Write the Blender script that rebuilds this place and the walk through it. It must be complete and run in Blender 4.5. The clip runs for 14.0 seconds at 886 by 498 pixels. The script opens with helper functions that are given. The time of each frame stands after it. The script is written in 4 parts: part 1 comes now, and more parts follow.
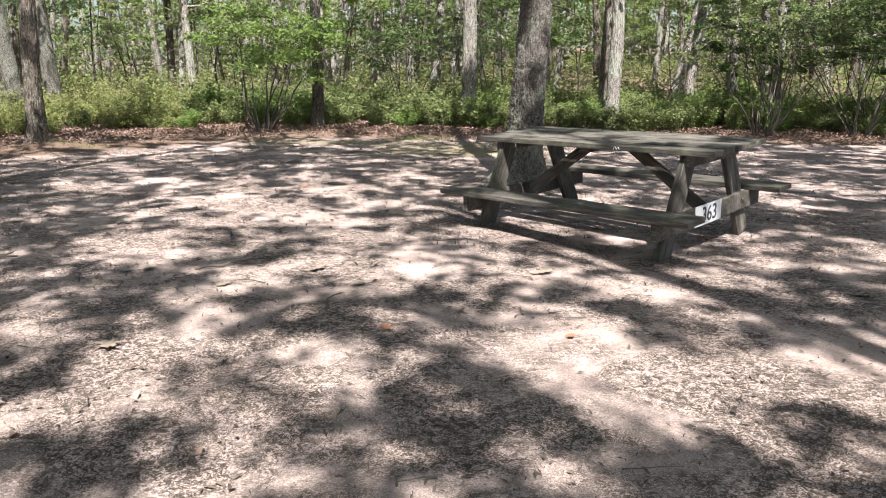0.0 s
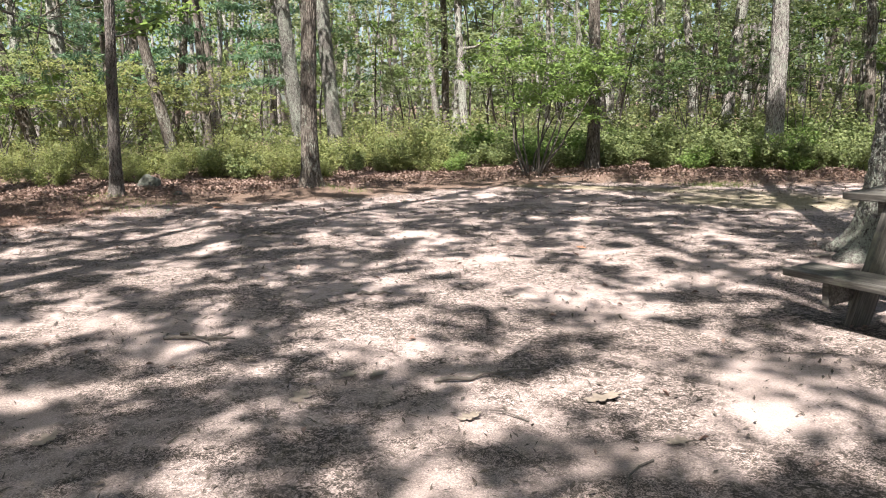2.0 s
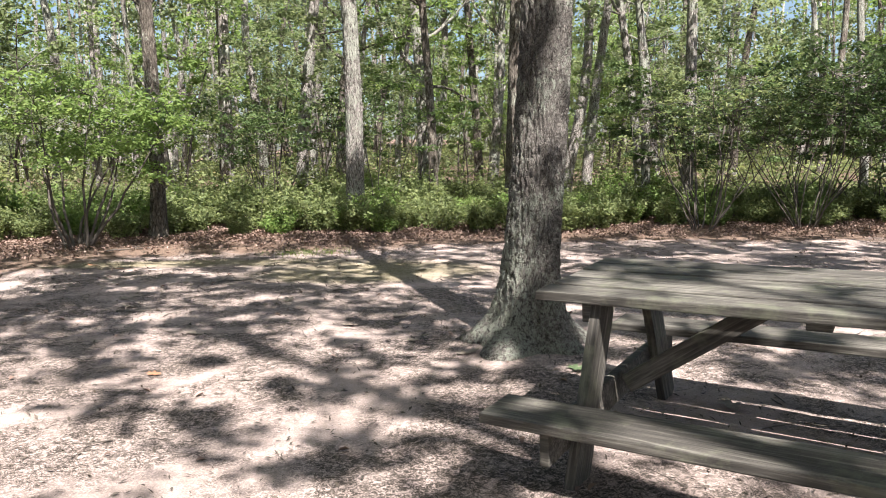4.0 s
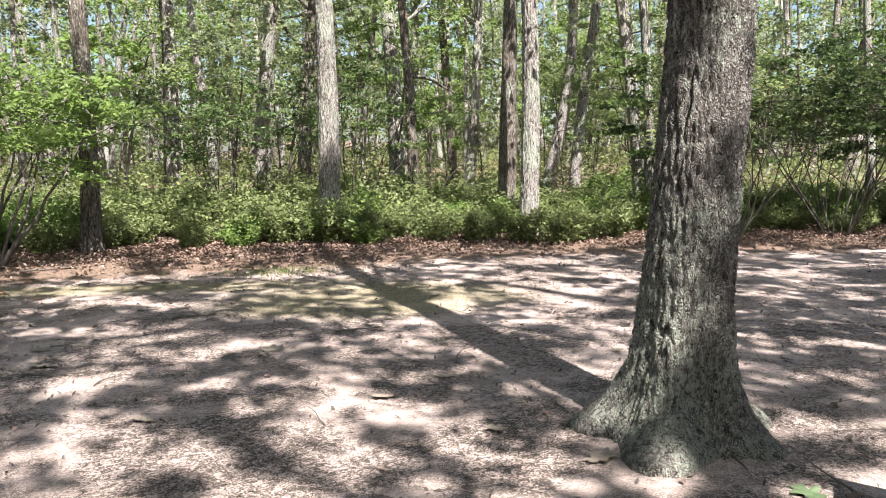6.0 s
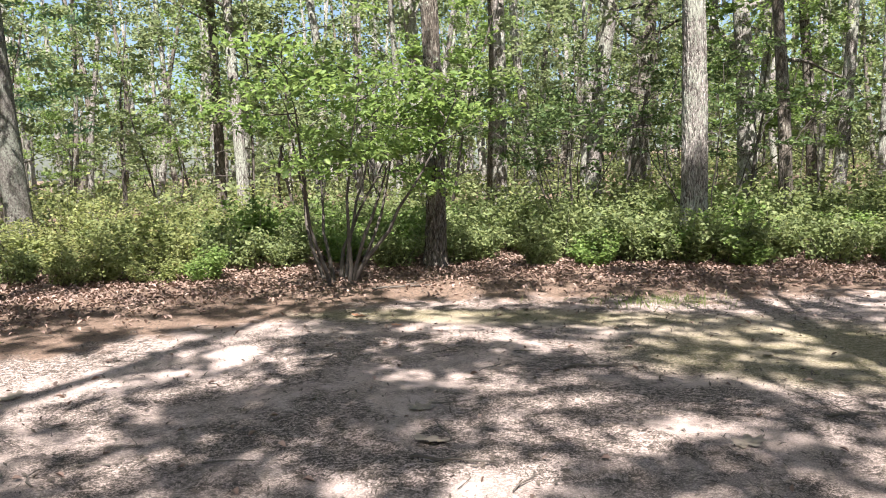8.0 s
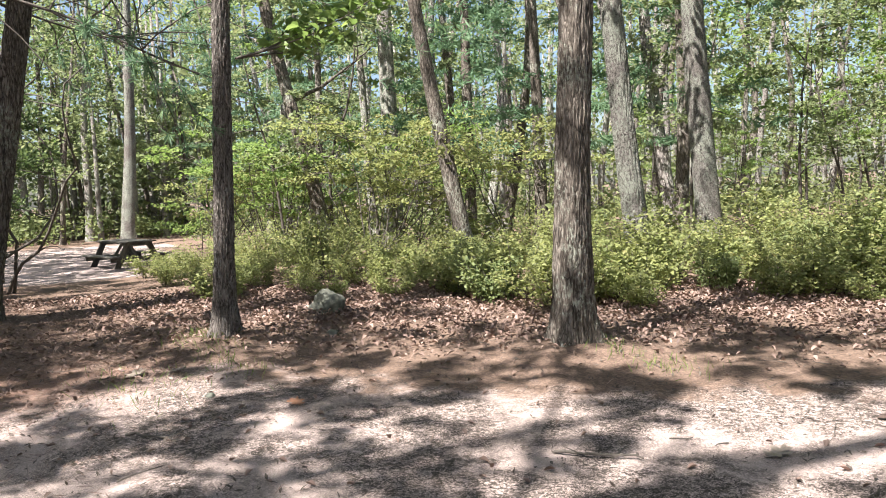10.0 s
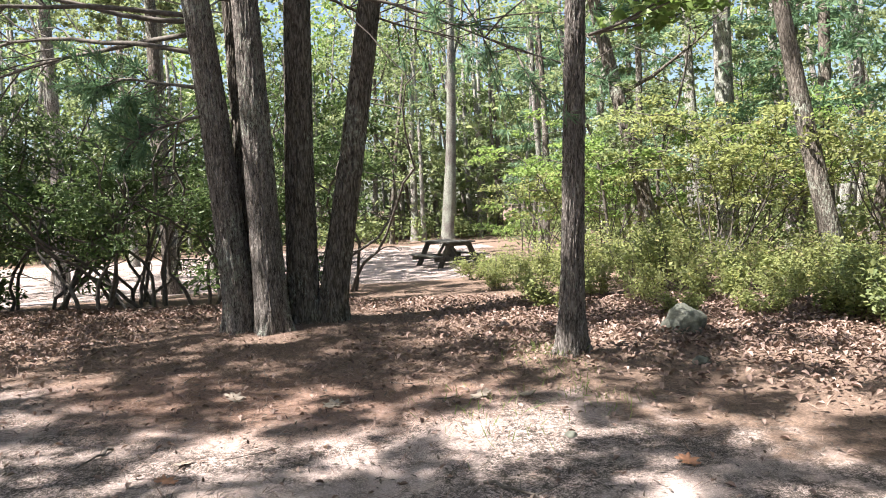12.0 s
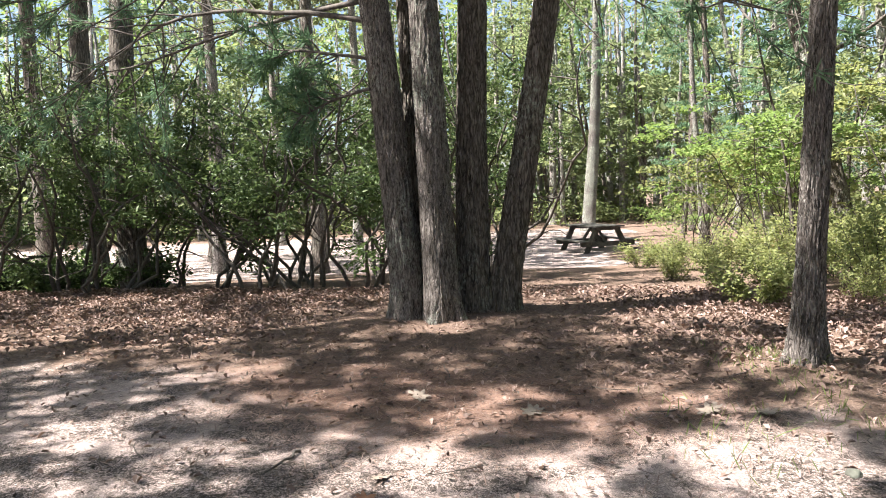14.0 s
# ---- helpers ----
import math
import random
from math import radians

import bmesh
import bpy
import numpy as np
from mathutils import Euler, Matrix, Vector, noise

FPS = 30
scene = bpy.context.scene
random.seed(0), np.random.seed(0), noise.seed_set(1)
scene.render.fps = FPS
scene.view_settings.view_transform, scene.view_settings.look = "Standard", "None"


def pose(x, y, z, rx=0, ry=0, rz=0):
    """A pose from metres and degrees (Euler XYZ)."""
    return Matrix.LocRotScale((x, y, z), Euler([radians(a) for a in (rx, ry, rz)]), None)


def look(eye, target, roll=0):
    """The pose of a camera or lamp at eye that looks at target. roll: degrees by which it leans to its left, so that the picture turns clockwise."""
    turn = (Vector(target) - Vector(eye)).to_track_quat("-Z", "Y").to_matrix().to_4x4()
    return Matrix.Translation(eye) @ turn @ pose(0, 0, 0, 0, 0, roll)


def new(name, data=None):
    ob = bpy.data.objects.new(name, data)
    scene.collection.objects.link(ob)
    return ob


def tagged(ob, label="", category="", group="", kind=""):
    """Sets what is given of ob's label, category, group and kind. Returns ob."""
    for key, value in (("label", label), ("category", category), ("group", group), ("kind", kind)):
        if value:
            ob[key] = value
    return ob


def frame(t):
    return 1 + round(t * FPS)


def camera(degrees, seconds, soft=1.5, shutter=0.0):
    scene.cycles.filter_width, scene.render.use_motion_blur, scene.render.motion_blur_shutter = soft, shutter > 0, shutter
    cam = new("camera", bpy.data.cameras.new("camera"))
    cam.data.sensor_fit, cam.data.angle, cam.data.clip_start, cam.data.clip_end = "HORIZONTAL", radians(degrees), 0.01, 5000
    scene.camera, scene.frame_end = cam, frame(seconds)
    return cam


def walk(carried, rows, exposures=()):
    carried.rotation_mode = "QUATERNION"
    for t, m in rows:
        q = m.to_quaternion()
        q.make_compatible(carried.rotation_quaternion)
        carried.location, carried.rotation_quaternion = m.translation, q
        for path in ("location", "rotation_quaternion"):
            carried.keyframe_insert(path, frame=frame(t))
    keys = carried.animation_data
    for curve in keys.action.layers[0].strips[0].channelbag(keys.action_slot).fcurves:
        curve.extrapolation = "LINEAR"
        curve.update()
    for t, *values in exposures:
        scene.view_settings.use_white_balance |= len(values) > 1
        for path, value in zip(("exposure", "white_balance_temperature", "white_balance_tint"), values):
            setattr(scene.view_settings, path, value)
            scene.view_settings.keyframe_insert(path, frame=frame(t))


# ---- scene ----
cam = camera(62.0, 14.0, soft=1.0)
METRES, EYE, TILT, LEAN, TURN = 10.92, 1.3, -0.6, 0.0, 0.0
ROWS = [
    (0.0, 0.0, 0.0, 0.0, 0.16, -13.03, -0.7),
    (0.5, -0.0047, 0.0356, -0.0024, 8.33, -11.81, -1.35),
    (1.0, -0.0138, 0.0685, -0.0035, 13.29, -11.02, -0.99),
    (1.5, -0.0267, 0.1045, -0.0013, 16.34, -10.8, -0.06),
    (2.0, -0.0383, 0.1464, -0.0015, 20.4, -10.11, 0.76),
    (2.5, -0.0525, 0.192, -0.0023, 11.24, -9.33, 1.14),
    (3.0, -0.0575, 0.2341, 0.0008, -1.42, -7.38, 0.67),
    (3.5, -0.0638, 0.2813, 0.0028, -8.34, -6.41, 0.28),
    (6.0, -0.0946, 0.5167, -0.0015, -16.38, -5.89, 0.19),
    (6.5, -0.1037, 0.5599, -0.0011, -15.78, -5.47, 0.05),
    (7.0, -0.1143, 0.6035, -0.0026, -12.36, -5.25, 0.23),
    (7.5, -0.1361, 0.6406, -0.0036, -4.91, -5.11, 0.63),
    (8.0, -0.1585, 0.6741, -0.0048, 5.96, -4.89, 1.05),
    (8.5, -0.1849, 0.7031, -0.0031, 18.55, -4.66, 1.32),
    (9.0, -0.2145, 0.7197, -0.0022, 31.45, -4.5, 1.33),
    (11.5, -0.3355, 0.7509, -0.0046, 72.97, -2.95, 2.2),
    (12.0, -0.3606, 0.7442, -0.004, 76.17, -2.99, 2.08),
    (12.5, -0.379, 0.7403, -0.005, 78.4, -3.18, 2.21),
    (13.0, -0.3976, 0.7389, -0.004, 80.12, -3.35, 2.13),
    (13.5, -0.4104, 0.7273, -0.0048, 82.49, -3.59, 1.93),
    (14.0, -0.4222, 0.7139, -0.0051, 86.2, -3.99, 1.56),
]
EXPOSURES = [(0.0, 1.8), (3.5, 1.84), (6.5, 2.12), (9.0, 1.97), (11.5, 2.22), (14.0, 2.28)]
walk(cam, [(t, pose(0, 0, EYE, TILT, LEAN, TURN) @ pose(METRES * x, METRES * y, METRES * z, 90 + pitch, roll, yaw)) for t, x, y, z, yaw, pitch, roll in ROWS], EXPOSURES)

# ---- world and sun ----
SUN_WAY = Vector((-0.15, 1.0, 0.0)).normalized()      # the way that shadows fall
SUN_UP = radians(56)
world = bpy.data.worlds.new("sky")
scene.world = world
world.use_nodes = True
wn = world.node_tree
sky = wn.nodes.new("ShaderNodeTexSky")
sky.sky_type, sky.sun_disc = "NISHITA", False
sky.sun_elevation = SUN_UP
sky.sun_rotation = math.atan2(-SUN_WAY.x, -SUN_WAY.y)
sky.air_density, sky.dust_density = 1.0, 2.2
wn.links.new(sky.outputs[0], wn.nodes["Background"].inputs[0])
wn.nodes["Background"].inputs[1].default_value = 0.052
sun = new("sun", bpy.data.lights.new("sun", "SUN"))
sun.data.energy, sun.data.angle, sun.data.color = 5.0, radians(0.53), (1.0, 0.95, 0.89)
sun.matrix_world = look((0, 0, 30), Vector((0, 0, 30)) + SUN_WAY * math.cos(SUN_UP) - Vector((0, 0, math.sin(SUN_UP))))


# ---- materials ----
def material(name):
    m = bpy.data.materials.new(name)
    m.use_nodes = True
    nt = m.node_tree
    return m, nt, nt.nodes["Principled BSDF"]


def node(nt, kind, **values):
    n = nt.nodes.new("ShaderNode" + kind)
    for key, v in values.items():
        n.inputs[key.replace("_", " ")].default_value = v
    return n


def ramp(nt, source, stops):
    r = nt.nodes.new("ShaderNodeValToRGB")
    while len(r.color_ramp.elements) < len(stops):
        r.color_ramp.elements.new(0.5)
    for e, (p, c) in zip(r.color_ramp.elements, stops):
        e.position, e.color = p, (*c, 1) if len(c) == 3 else c
    nt.links.new(source, r.inputs[0])
    return r.outputs[0]


def mixed(nt, factor, a, b, blend="MIX"):
    x = nt.nodes.new("ShaderNodeMix")
    x.data_type, x.blend_type = "RGBA", blend
    for socket, v in ((x.inputs[0], factor), (x.inputs[6], a), (x.inputs[7], b)):
        if isinstance(v, (int, float)):
            socket.default_value = v
        elif isinstance(v, tuple):
            socket.default_value = (*v, 1)
        else:
            nt.links.new(v, socket)
    return x.outputs[2]


def math_node(nt, op, a, b=0.0):
    x = nt.nodes.new("ShaderNodeMath")
    x.operation = op
    for socket, v in zip(x.inputs, (a, b)):
        if isinstance(v, (int, float)):
            socket.default_value = v
        else:
            nt.links.new(v, socket)
    return x.outputs[0]


def bumped(nt, bsdf, height, strength, distance):
    b = node(nt, "Bump", Strength=strength, Distance=distance)
    nt.links.new(height, b.inputs["Height"])
    nt.links.new(b.outputs[0], bsdf.inputs["Normal"])


def coords(nt, scale=(1, 1, 1), kind="Object", shift=True):
    tc = nt.nodes.new("ShaderNodeTexCoord")
    mp = node(nt, "Mapping", Scale=scale)
    nt.links.new(tc.outputs[kind], mp.inputs[0])
    if shift:
        info = nt.nodes.new("ShaderNodeObjectInfo")
        s = math_node(nt, "MULTIPLY", info.outputs["Random"], 37.0)
        nt.links.new(s, mp.inputs["Location"])
    return mp.outputs[0]


def noise_tex(nt, vec, scale, detail=4.0, rough=0.55, distortion=0.0):
    n = node(nt, "TexNoise", Scale=scale, Detail=detail, Roughness=rough, Distortion=distortion)
    nt.links.new(vec, n.inputs["Vector"])
    return n.outputs["Fac"]


def bark_material(name, dark, mid, light, lichen=0.5, scale=1.0, rough_bump=0.8, stretch=0.2):
    m, nt, bsdf = material(name)
    tall = coords(nt, (1, 1, stretch))
    even = coords(nt)
    warp = noise_tex(nt, tall, 14 * scale, 5, 0.65, 0.6)
    v = node(nt, "TexVoronoi", Scale=16 * scale)
    v.feature = "DISTANCE_TO_EDGE"
    add = nt.nodes.new("ShaderNodeVectorMath")
    add.operation = "MULTIPLY_ADD"
    nt.links.new(noise_node_color(nt, tall, 9 * scale), add.inputs[0])
    add.inputs[1].default_value = (0.12, 0.12, 0.12)
    nt.links.new(tall, add.inputs[2])
    nt.links.new(add.outputs[0], v.inputs["Vector"])
    ridge = math_node(nt, "MULTIPLY", v.outputs["Distance"], 1.2)
    h = math_node(nt, "ADD", ridge, math_node(nt, "MULTIPLY", warp, 0.85))
    colour = ramp(nt, h, [(0.36, dark), (0.54, mid), (0.78, light)])
    spots = noise_tex(nt, coords(nt, (1, 1, 0.7)), 34.0, 7, 0.75)
    big = noise_tex(nt, even, 1.7, 2)
    mask = ramp(nt, math_node(nt, "ADD", math_node(nt, "MULTIPLY", spots, 0.7), math_node(nt, "MULTIPLY", big, 0.5)),
                [(0.66 - 0.1 * lichen, (0, 0, 0)), (0.74 - 0.1 * lichen, (1, 1, 1))])
    mask = math_node(nt, "MULTIPLY", mask, ramp(nt, h, [(0.42, (0, 0, 0)), (0.56, (0.85, 0.85, 0.85))]))
    colour = mixed(nt, mask, colour, (0.3, 0.32, 0.27))
    nt.links.new(colour, bsdf.inputs["Base Color"])
    bsdf.inputs["Roughness"].default_value = 0.92
    bsdf.inputs["Specular IOR Level"].default_value = 0.2
    fine = noise_tex(nt, even, 60, 4)
    bumped(nt, bsdf, math_node(nt, "ADD", h, math_node(nt, "MULTIPLY", fine, 0.3)), rough_bump, 0.025)
    return m


def noise_node_color(nt, vec, scale):
    n = node(nt, "TexNoise", Scale=scale, Detail=3.0)
    nt.links.new(vec, n.inputs["Vector"])
    return n.outputs["Color"]


def leaf_material(name, stops, through_light=0.4, gloss=0.45):
    m, nt, bsdf = material(name)
    geo = nt.nodes.new("ShaderNodeNewGeometry")
    colour = ramp(nt, geo.outputs["Random Per Island"], stops)
    patch = noise_tex(nt, coords(nt), 1.1, 2)
    colour = mixed(nt, math_node(nt, "MULTIPLY", patch, 0.5), colour, stops[-1][1])
    nt.links.new(colour, bsdf.inputs["Base Color"])
    bsdf.inputs["Roughness"].default_value = gloss
    bsdf.inputs["Specular IOR Level"].default_value = 0.18
    tr = nt.nodes.new("ShaderNodeBsdfTranslucent")
    nt.links.new(mixed(nt, 1.0, colour, (1.38, 1.36, 1.16), "MULTIPLY"), tr.inputs[0])
    mx = nt.nodes.new("ShaderNodeMixShader")
    mx.inputs[0].default_value = through_light
    nt.links.new(bsdf.outputs[0], mx.inputs[1])
    nt.links.new(tr.outputs[0], mx.inputs[2])
    nt.links.new(mx.outputs[0], nt.nodes["Material Output"].inputs[0])
    return m


def wood_material(name, dark, mid, light):
    m, nt, bsdf = material(name)
    grain = coords(nt, (1.2, 22, 22))
    g = noise_tex(nt, grain, 3.0, 6, 0.65, 0.4)
    wide = noise_tex(nt, coords(nt, (1, 3, 3)), 2.2, 3)
    colour = ramp(nt, math_node(nt, "ADD", math_node(nt, "MULTIPLY", g, 0.7), math_node(nt, "MULTIPLY", wide, 0.35)),
                  [(0.36, dark), (0.52, mid), (0.68, light)])
    stain = ramp(nt, noise_tex(nt, coords(nt), 5.0, 5, 0.7), [(0.52, (0, 0, 0)), (0.66, (1, 1, 1))])
    colour = mixed(nt, math_node(nt, "MULTIPLY", stain, 0.35), colour, (0.17, 0.18, 0.12))
    nt.links.new(colour, bsdf.inputs["Base Color"])
    bsdf.inputs["Roughness"].default_value = 0.8
    bumped(nt, bsdf, g, 0.5, 0.006)
    return m


def plain_material(name, colour, rough=0.8, spread=0.25, scale=20.0, bump=0.3, metal=0.0):
    m, nt, bsdf = material(name)
    n = noise_tex(nt, coords(nt), scale, 5, 0.65)
    lo, hi = tuple(c * (1 - spread) for c in colour), tuple(min(1, c * (1 + spread)) for c in colour)
    nt.links.new(ramp(nt, n, [(0.3, lo), (0.7, hi)]), bsdf.inputs["Base Color"])
    bsdf.inputs["Roughness"].default_value, bsdf.inputs["Metallic"].default_value = rough, metal
    bumped(nt, bsdf, n, bump, 0.01)
    return m


def ground_material():
    """Trodden sandy soil, brown leaf mould and moss, by the masks in the mesh."""
    m, nt, bsdf = material("forest_soil")
    vec = coords(nt, kind="Object", shift=False)
    big = noise_tex(nt, vec, 0.55, 4, 0.6)
    mid = noise_tex(nt, vec, 3.5, 6, 0.65)
    fine = noise_tex(nt, vec, 130, 6, 0.8)
    streak = noise_tex(nt, vec, 30, 9, 0.82, 1.1)
    worn = noise_tex(nt, vec, 1.1, 7, 0.7, 0.5)
    sand = ramp(nt, math_node(nt, "ADD", math_node(nt, "MULTIPLY", big, 0.55), math_node(nt, "MULTIPLY", mid, 0.45)),
                [(0.36, (0.34, 0.27, 0.246)), (0.5, (0.45, 0.36, 0.333)), (0.66, (0.57, 0.462, 0.432))])
    debris = ramp(nt, math_node(nt, "ADD", math_node(nt, "MULTIPLY", streak, 0.65), math_node(nt, "MULTIPLY", fine, 0.35)),
                  [(0.48, (1, 1, 1)), (0.56, (0, 0, 0))])
    cover = ramp(nt, worn, [(0.38, (0.1, 0.1, 0.1)), (0.45, (0.5, 0.5, 0.5)), (0.53, (1, 1, 1))])
    sand = mixed(nt, math_node(nt, "MULTIPLY", debris, cover), sand, (0.062, 0.051, 0.044))
    grains = ramp(nt, fine, [(0.36, (0.62, 0.62, 0.62)), (0.62, (1.2, 1.2, 1.2))])
    sand = mixed(nt, 1.0, sand, grains, "MULTIPLY")
    mould = ramp(nt, streak, [(0.34, (0.05, 0.035, 0.028)), (0.52, (0.155, 0.107, 0.083)), (0.68, (0.28, 0.2, 0.162))])
    needles = ramp(nt, noise_tex(nt, vec, 26, 6, 0.8, 2.0), [(0.36, (0.085, 0.05, 0.037)), (0.55, (0.205, 0.124, 0.092)), (0.7, (0.36, 0.25, 0.2))])
    moss = ramp(nt, fine, [(0.3, (0.08, 0.08, 0.035)), (0.7, (0.27, 0.24, 0.11))])

    def mask(name, ragged):
        a = nt.nodes.new("ShaderNodeAttribute")
        a.attribute_name = name
        s = math_node(nt, "ADD", a.outputs["Fac"], math_node(nt, "MULTIPLY", math_node(nt, "SUBTRACT", ragged, 0.5), 1.0))
        return ramp(nt, s, [(0.42, (0, 0, 0)), (0.62, (1, 1, 1))])

    colour = mixed(nt, math_node(nt, "MULTIPLY", mask("moss", streak), 0.5), sand, moss)
    colour = mixed(nt, math_node(nt, "MULTIPLY", mask("needles", streak), 0.9), colour, needles)
    colour = mixed(nt, mask("litter", mid), colour, mould)
    nt.links.new(colour, bsdf.inputs["Base Color"])
    bsdf.inputs["Roughness"].default_value = 0.95
    bsdf.inputs["Specular IOR Level"].default_value = 0.15
    bumped(nt, bsdf, math_node(nt, "ADD", math_node(nt, "MULTIPLY", streak, 0.7), math_node(nt, "MULTIPLY", fine, 0.6)), 0.8, 0.012)
    return m


SOIL = ground_material()
OAK_BARK = bark_material("oak_bark", (0.035, 0.031, 0.028), (0.135, 0.12, 0.111), (0.235, 0.214, 0.2), 1.0, 3.0, 1.0, 0.55)
DARK_BARK = bark_material("dark_bark", (0.03, 0.025, 0.021), (0.095, 0.08, 0.068), (0.185, 0.16, 0.14), 0.25, 2.0)
GREY_BARK = bark_material("grey_bark", (0.04, 0.034, 0.031), (0.155, 0.136, 0.127), (0.36, 0.325, 0.31), 0.9, 2.4)
PINE_BARK = bark_material("pine_bark", (0.03, 0.026, 0.023), (0.13, 0.112, 0.102), (0.235, 0.208, 0.192), 0.3, 2.8)
TWIG = plain_material("twig_bark", (0.085, 0.072, 0.062), 0.9, 0.5, 30)
STEM = plain_material("shrub_stem", (0.068, 0.057, 0.049), 0.9, 0.45, 25)
OAK_LEAF = leaf_material("oak_leaf", [(0.0, (0.066, 0.102, 0.053)), (0.5, (0.126, 0.171, 0.088)), (0.9, (0.198, 0.235, 0.125)), (1.0, (0.252, 0.273, 0.150))], 0.5)
BRIGHT_LEAF = leaf_material("bright_leaf", [(0.0, (0.075, 0.135, 0.04)), (0.6, (0.14, 0.215, 0.065)), (1.0, (0.22, 0.285, 0.1))], 0.5)
BUSH_LEAF = leaf_material("bush_leaf", [(0.0, (0.06, 0.092, 0.042)), (0.5, (0.128, 0.172, 0.076)), (0.88, (0.21, 0.255, 0.115)), (1.0, (0.25, 0.262, 0.125))], 0.48, 0.55)
LAUREL_LEAF = leaf_material("laurel_leaf", [(0.0, (0.026, 0.046, 0.021)), (0.6, (0.057, 0.095, 0.038)), (1.0, (0.125, 0.17, 0.068))], 0.36, 0.38)
# yellow-green leaves, their colour lightened to stand in for sun on the bushes
YELLOW_BUSH_LEAF = leaf_material("sunlit_yellow_bush_leaf", [(0.0, (0.090, 0.134, 0.053)), (0.5, (0.192, 0.230, 0.095)), (0.92, (0.25, 0.295, 0.12)), (1.0, (0.3, 0.27, 0.13))], 0.5)
PINE_NEEDLE = leaf_material("pine_needle", [(0.0, (0.05, 0.1, 0.06)), (0.6, (0.09, 0.165, 0.1)), (1.0, (0.15, 0.225, 0.13))], 0.4, 0.5)
DEAD_LEAF = leaf_material("dead_leaf", [(0.0, (0.045, 0.03, 0.026)), (0.4, (0.115, 0.073, 0.059)), (0.75, (0.2, 0.132, 0.108)), (1.0, (0.34, 0.25, 0.217))], 0.1, 0.6)
CHIP = plain_material("dark_chip", (0.085, 0.067, 0.055), 0.9, 0.6, 30)
GRASS = leaf_material("grass_blade", [(0.0, (0.05, 0.09, 0.025)), (0.7, (0.11, 0.17, 0.045)), (1.0, (0.22, 0.23, 0.09))], 0.35)
WOOD = wood_material("weathered_wood", (0.017, 0.015, 0.0135), (0.055, 0.049, 0.043), (0.17, 0.158, 0.138))
PLATE = plain_material("white_plate", (0.74, 0.76, 0.78), 0.5, 0.06, 9, 0.05)
INK = plain_material("black_stencil_paint", (0.05, 0.052, 0.07), 0.7, 0.3, 40, 0.05)
STEEL = plain_material("rusty_steel", (0.2, 0.13, 0.09), 0.6, 0.4, 40, 0.3, 0.6)
ROCK = plain_material("lichen_rock", (0.088, 0.09, 0.074), 0.95, 0.65, 22, 1.0)


# ---- mesh helpers ----
def empty(name, x, y, z=None, rz=0.0, label="", category="", group="", kind=""):
    ob = new(name)
    ob.matrix_world = pose(x, y, height(x, y) if z is None else z, 0, 0, rz)
    return tagged(ob, label, category, group, kind)


def mesh_from(name, verts, faces, mat, smooth=False):
    me = bpy.data.meshes.new(name)
    me.from_pydata(verts, [], faces)
    me.materials.append(mat)
    if smooth:
        me.polygons.foreach_set("use_smooth", [True] * len(me.polygons))
    me.update()
    return me


def child(name, me, parent, m=None, label=""):
    ob = new(name, me)
    ob.parent = parent
    if m is not None:
        ob.matrix_basis = m
    return tagged(ob, label)


def part(name, bm, mat, parent, label="", m=None):
    me = bpy.data.meshes.new(name)
    bm.to_mesh(me)
    bm.free()
    me.materials.append(mat)
    return child(name, me, parent, m, label)


def triangles(name, verts, tris, mat):
    """A mesh from arrays of corners and triangles."""
    me = bpy.data.meshes.new(name)
    n, k = len(verts), len(tris)
    me.vertices.add(n)
    me.vertices.foreach_set("co", np.asarray(verts, np.float32).ravel())
    me.loops.add(3 * k)
    me.loops.foreach_set("vertex_index", np.asarray(tris, np.int32).ravel())
    me.polygons.add(k)
    me.polygons.foreach_set("loop_start", np.arange(0, 3 * k, 3, dtype=np.int32))
    me.materials.append(mat)
    me.update(calc_edges=True)
    return me


def unit(v):
    return v / np.maximum(np.linalg.norm(v, axis=1, keepdims=True), 1e-6)


def leaf_arrays(rng, at, size, aspect=0.55, flat=0.5, fold=0.25, way=None):
    """Folded leaf blades, six corners each, round the given places. flat: how level the blades lie."""
    n = len(at)
    size = np.asarray(size) * rng.uniform(0.65, 1.3, n)
    d = rng.normal(size=(n, 3))
    d[:, 2] *= 1 - flat
    d[:, 2] -= 0.25
    if way is not None:
        d = d * 0.7 + way
    d = unit(d)
    up = rng.normal(size=(n, 3)) * (1 - flat) + np.array((0, 0, 1.0))
    s = unit(np.cross(d, up))
    nn = np.cross(s, d)
    L, W = size[:, None], (size * aspect)[:, None]
    f = fold * W
    p = [at - d * L * 0.5, at - d * L * 0.12 + s * W * 0.5 + nn * f, at + d * L * 0.22 + s * W * 0.36 + nn * f * 0.6,
         at + d * L * 0.5 - nn * f * 0.5, at + d * L * 0.22 - s * W * 0.36 + nn * f * 0.6, at - d * L * 0.12 - s * W * 0.5 + nn * f]
    verts = np.stack(p, 1).reshape(-1, 3)
    one = np.array([(0, 1, 2), (0, 2, 3), (0, 3, 4), (0, 4, 5)])
    return verts, (one[None] + (np.arange(n) * 6)[:, None, None]).reshape(-1, 3)


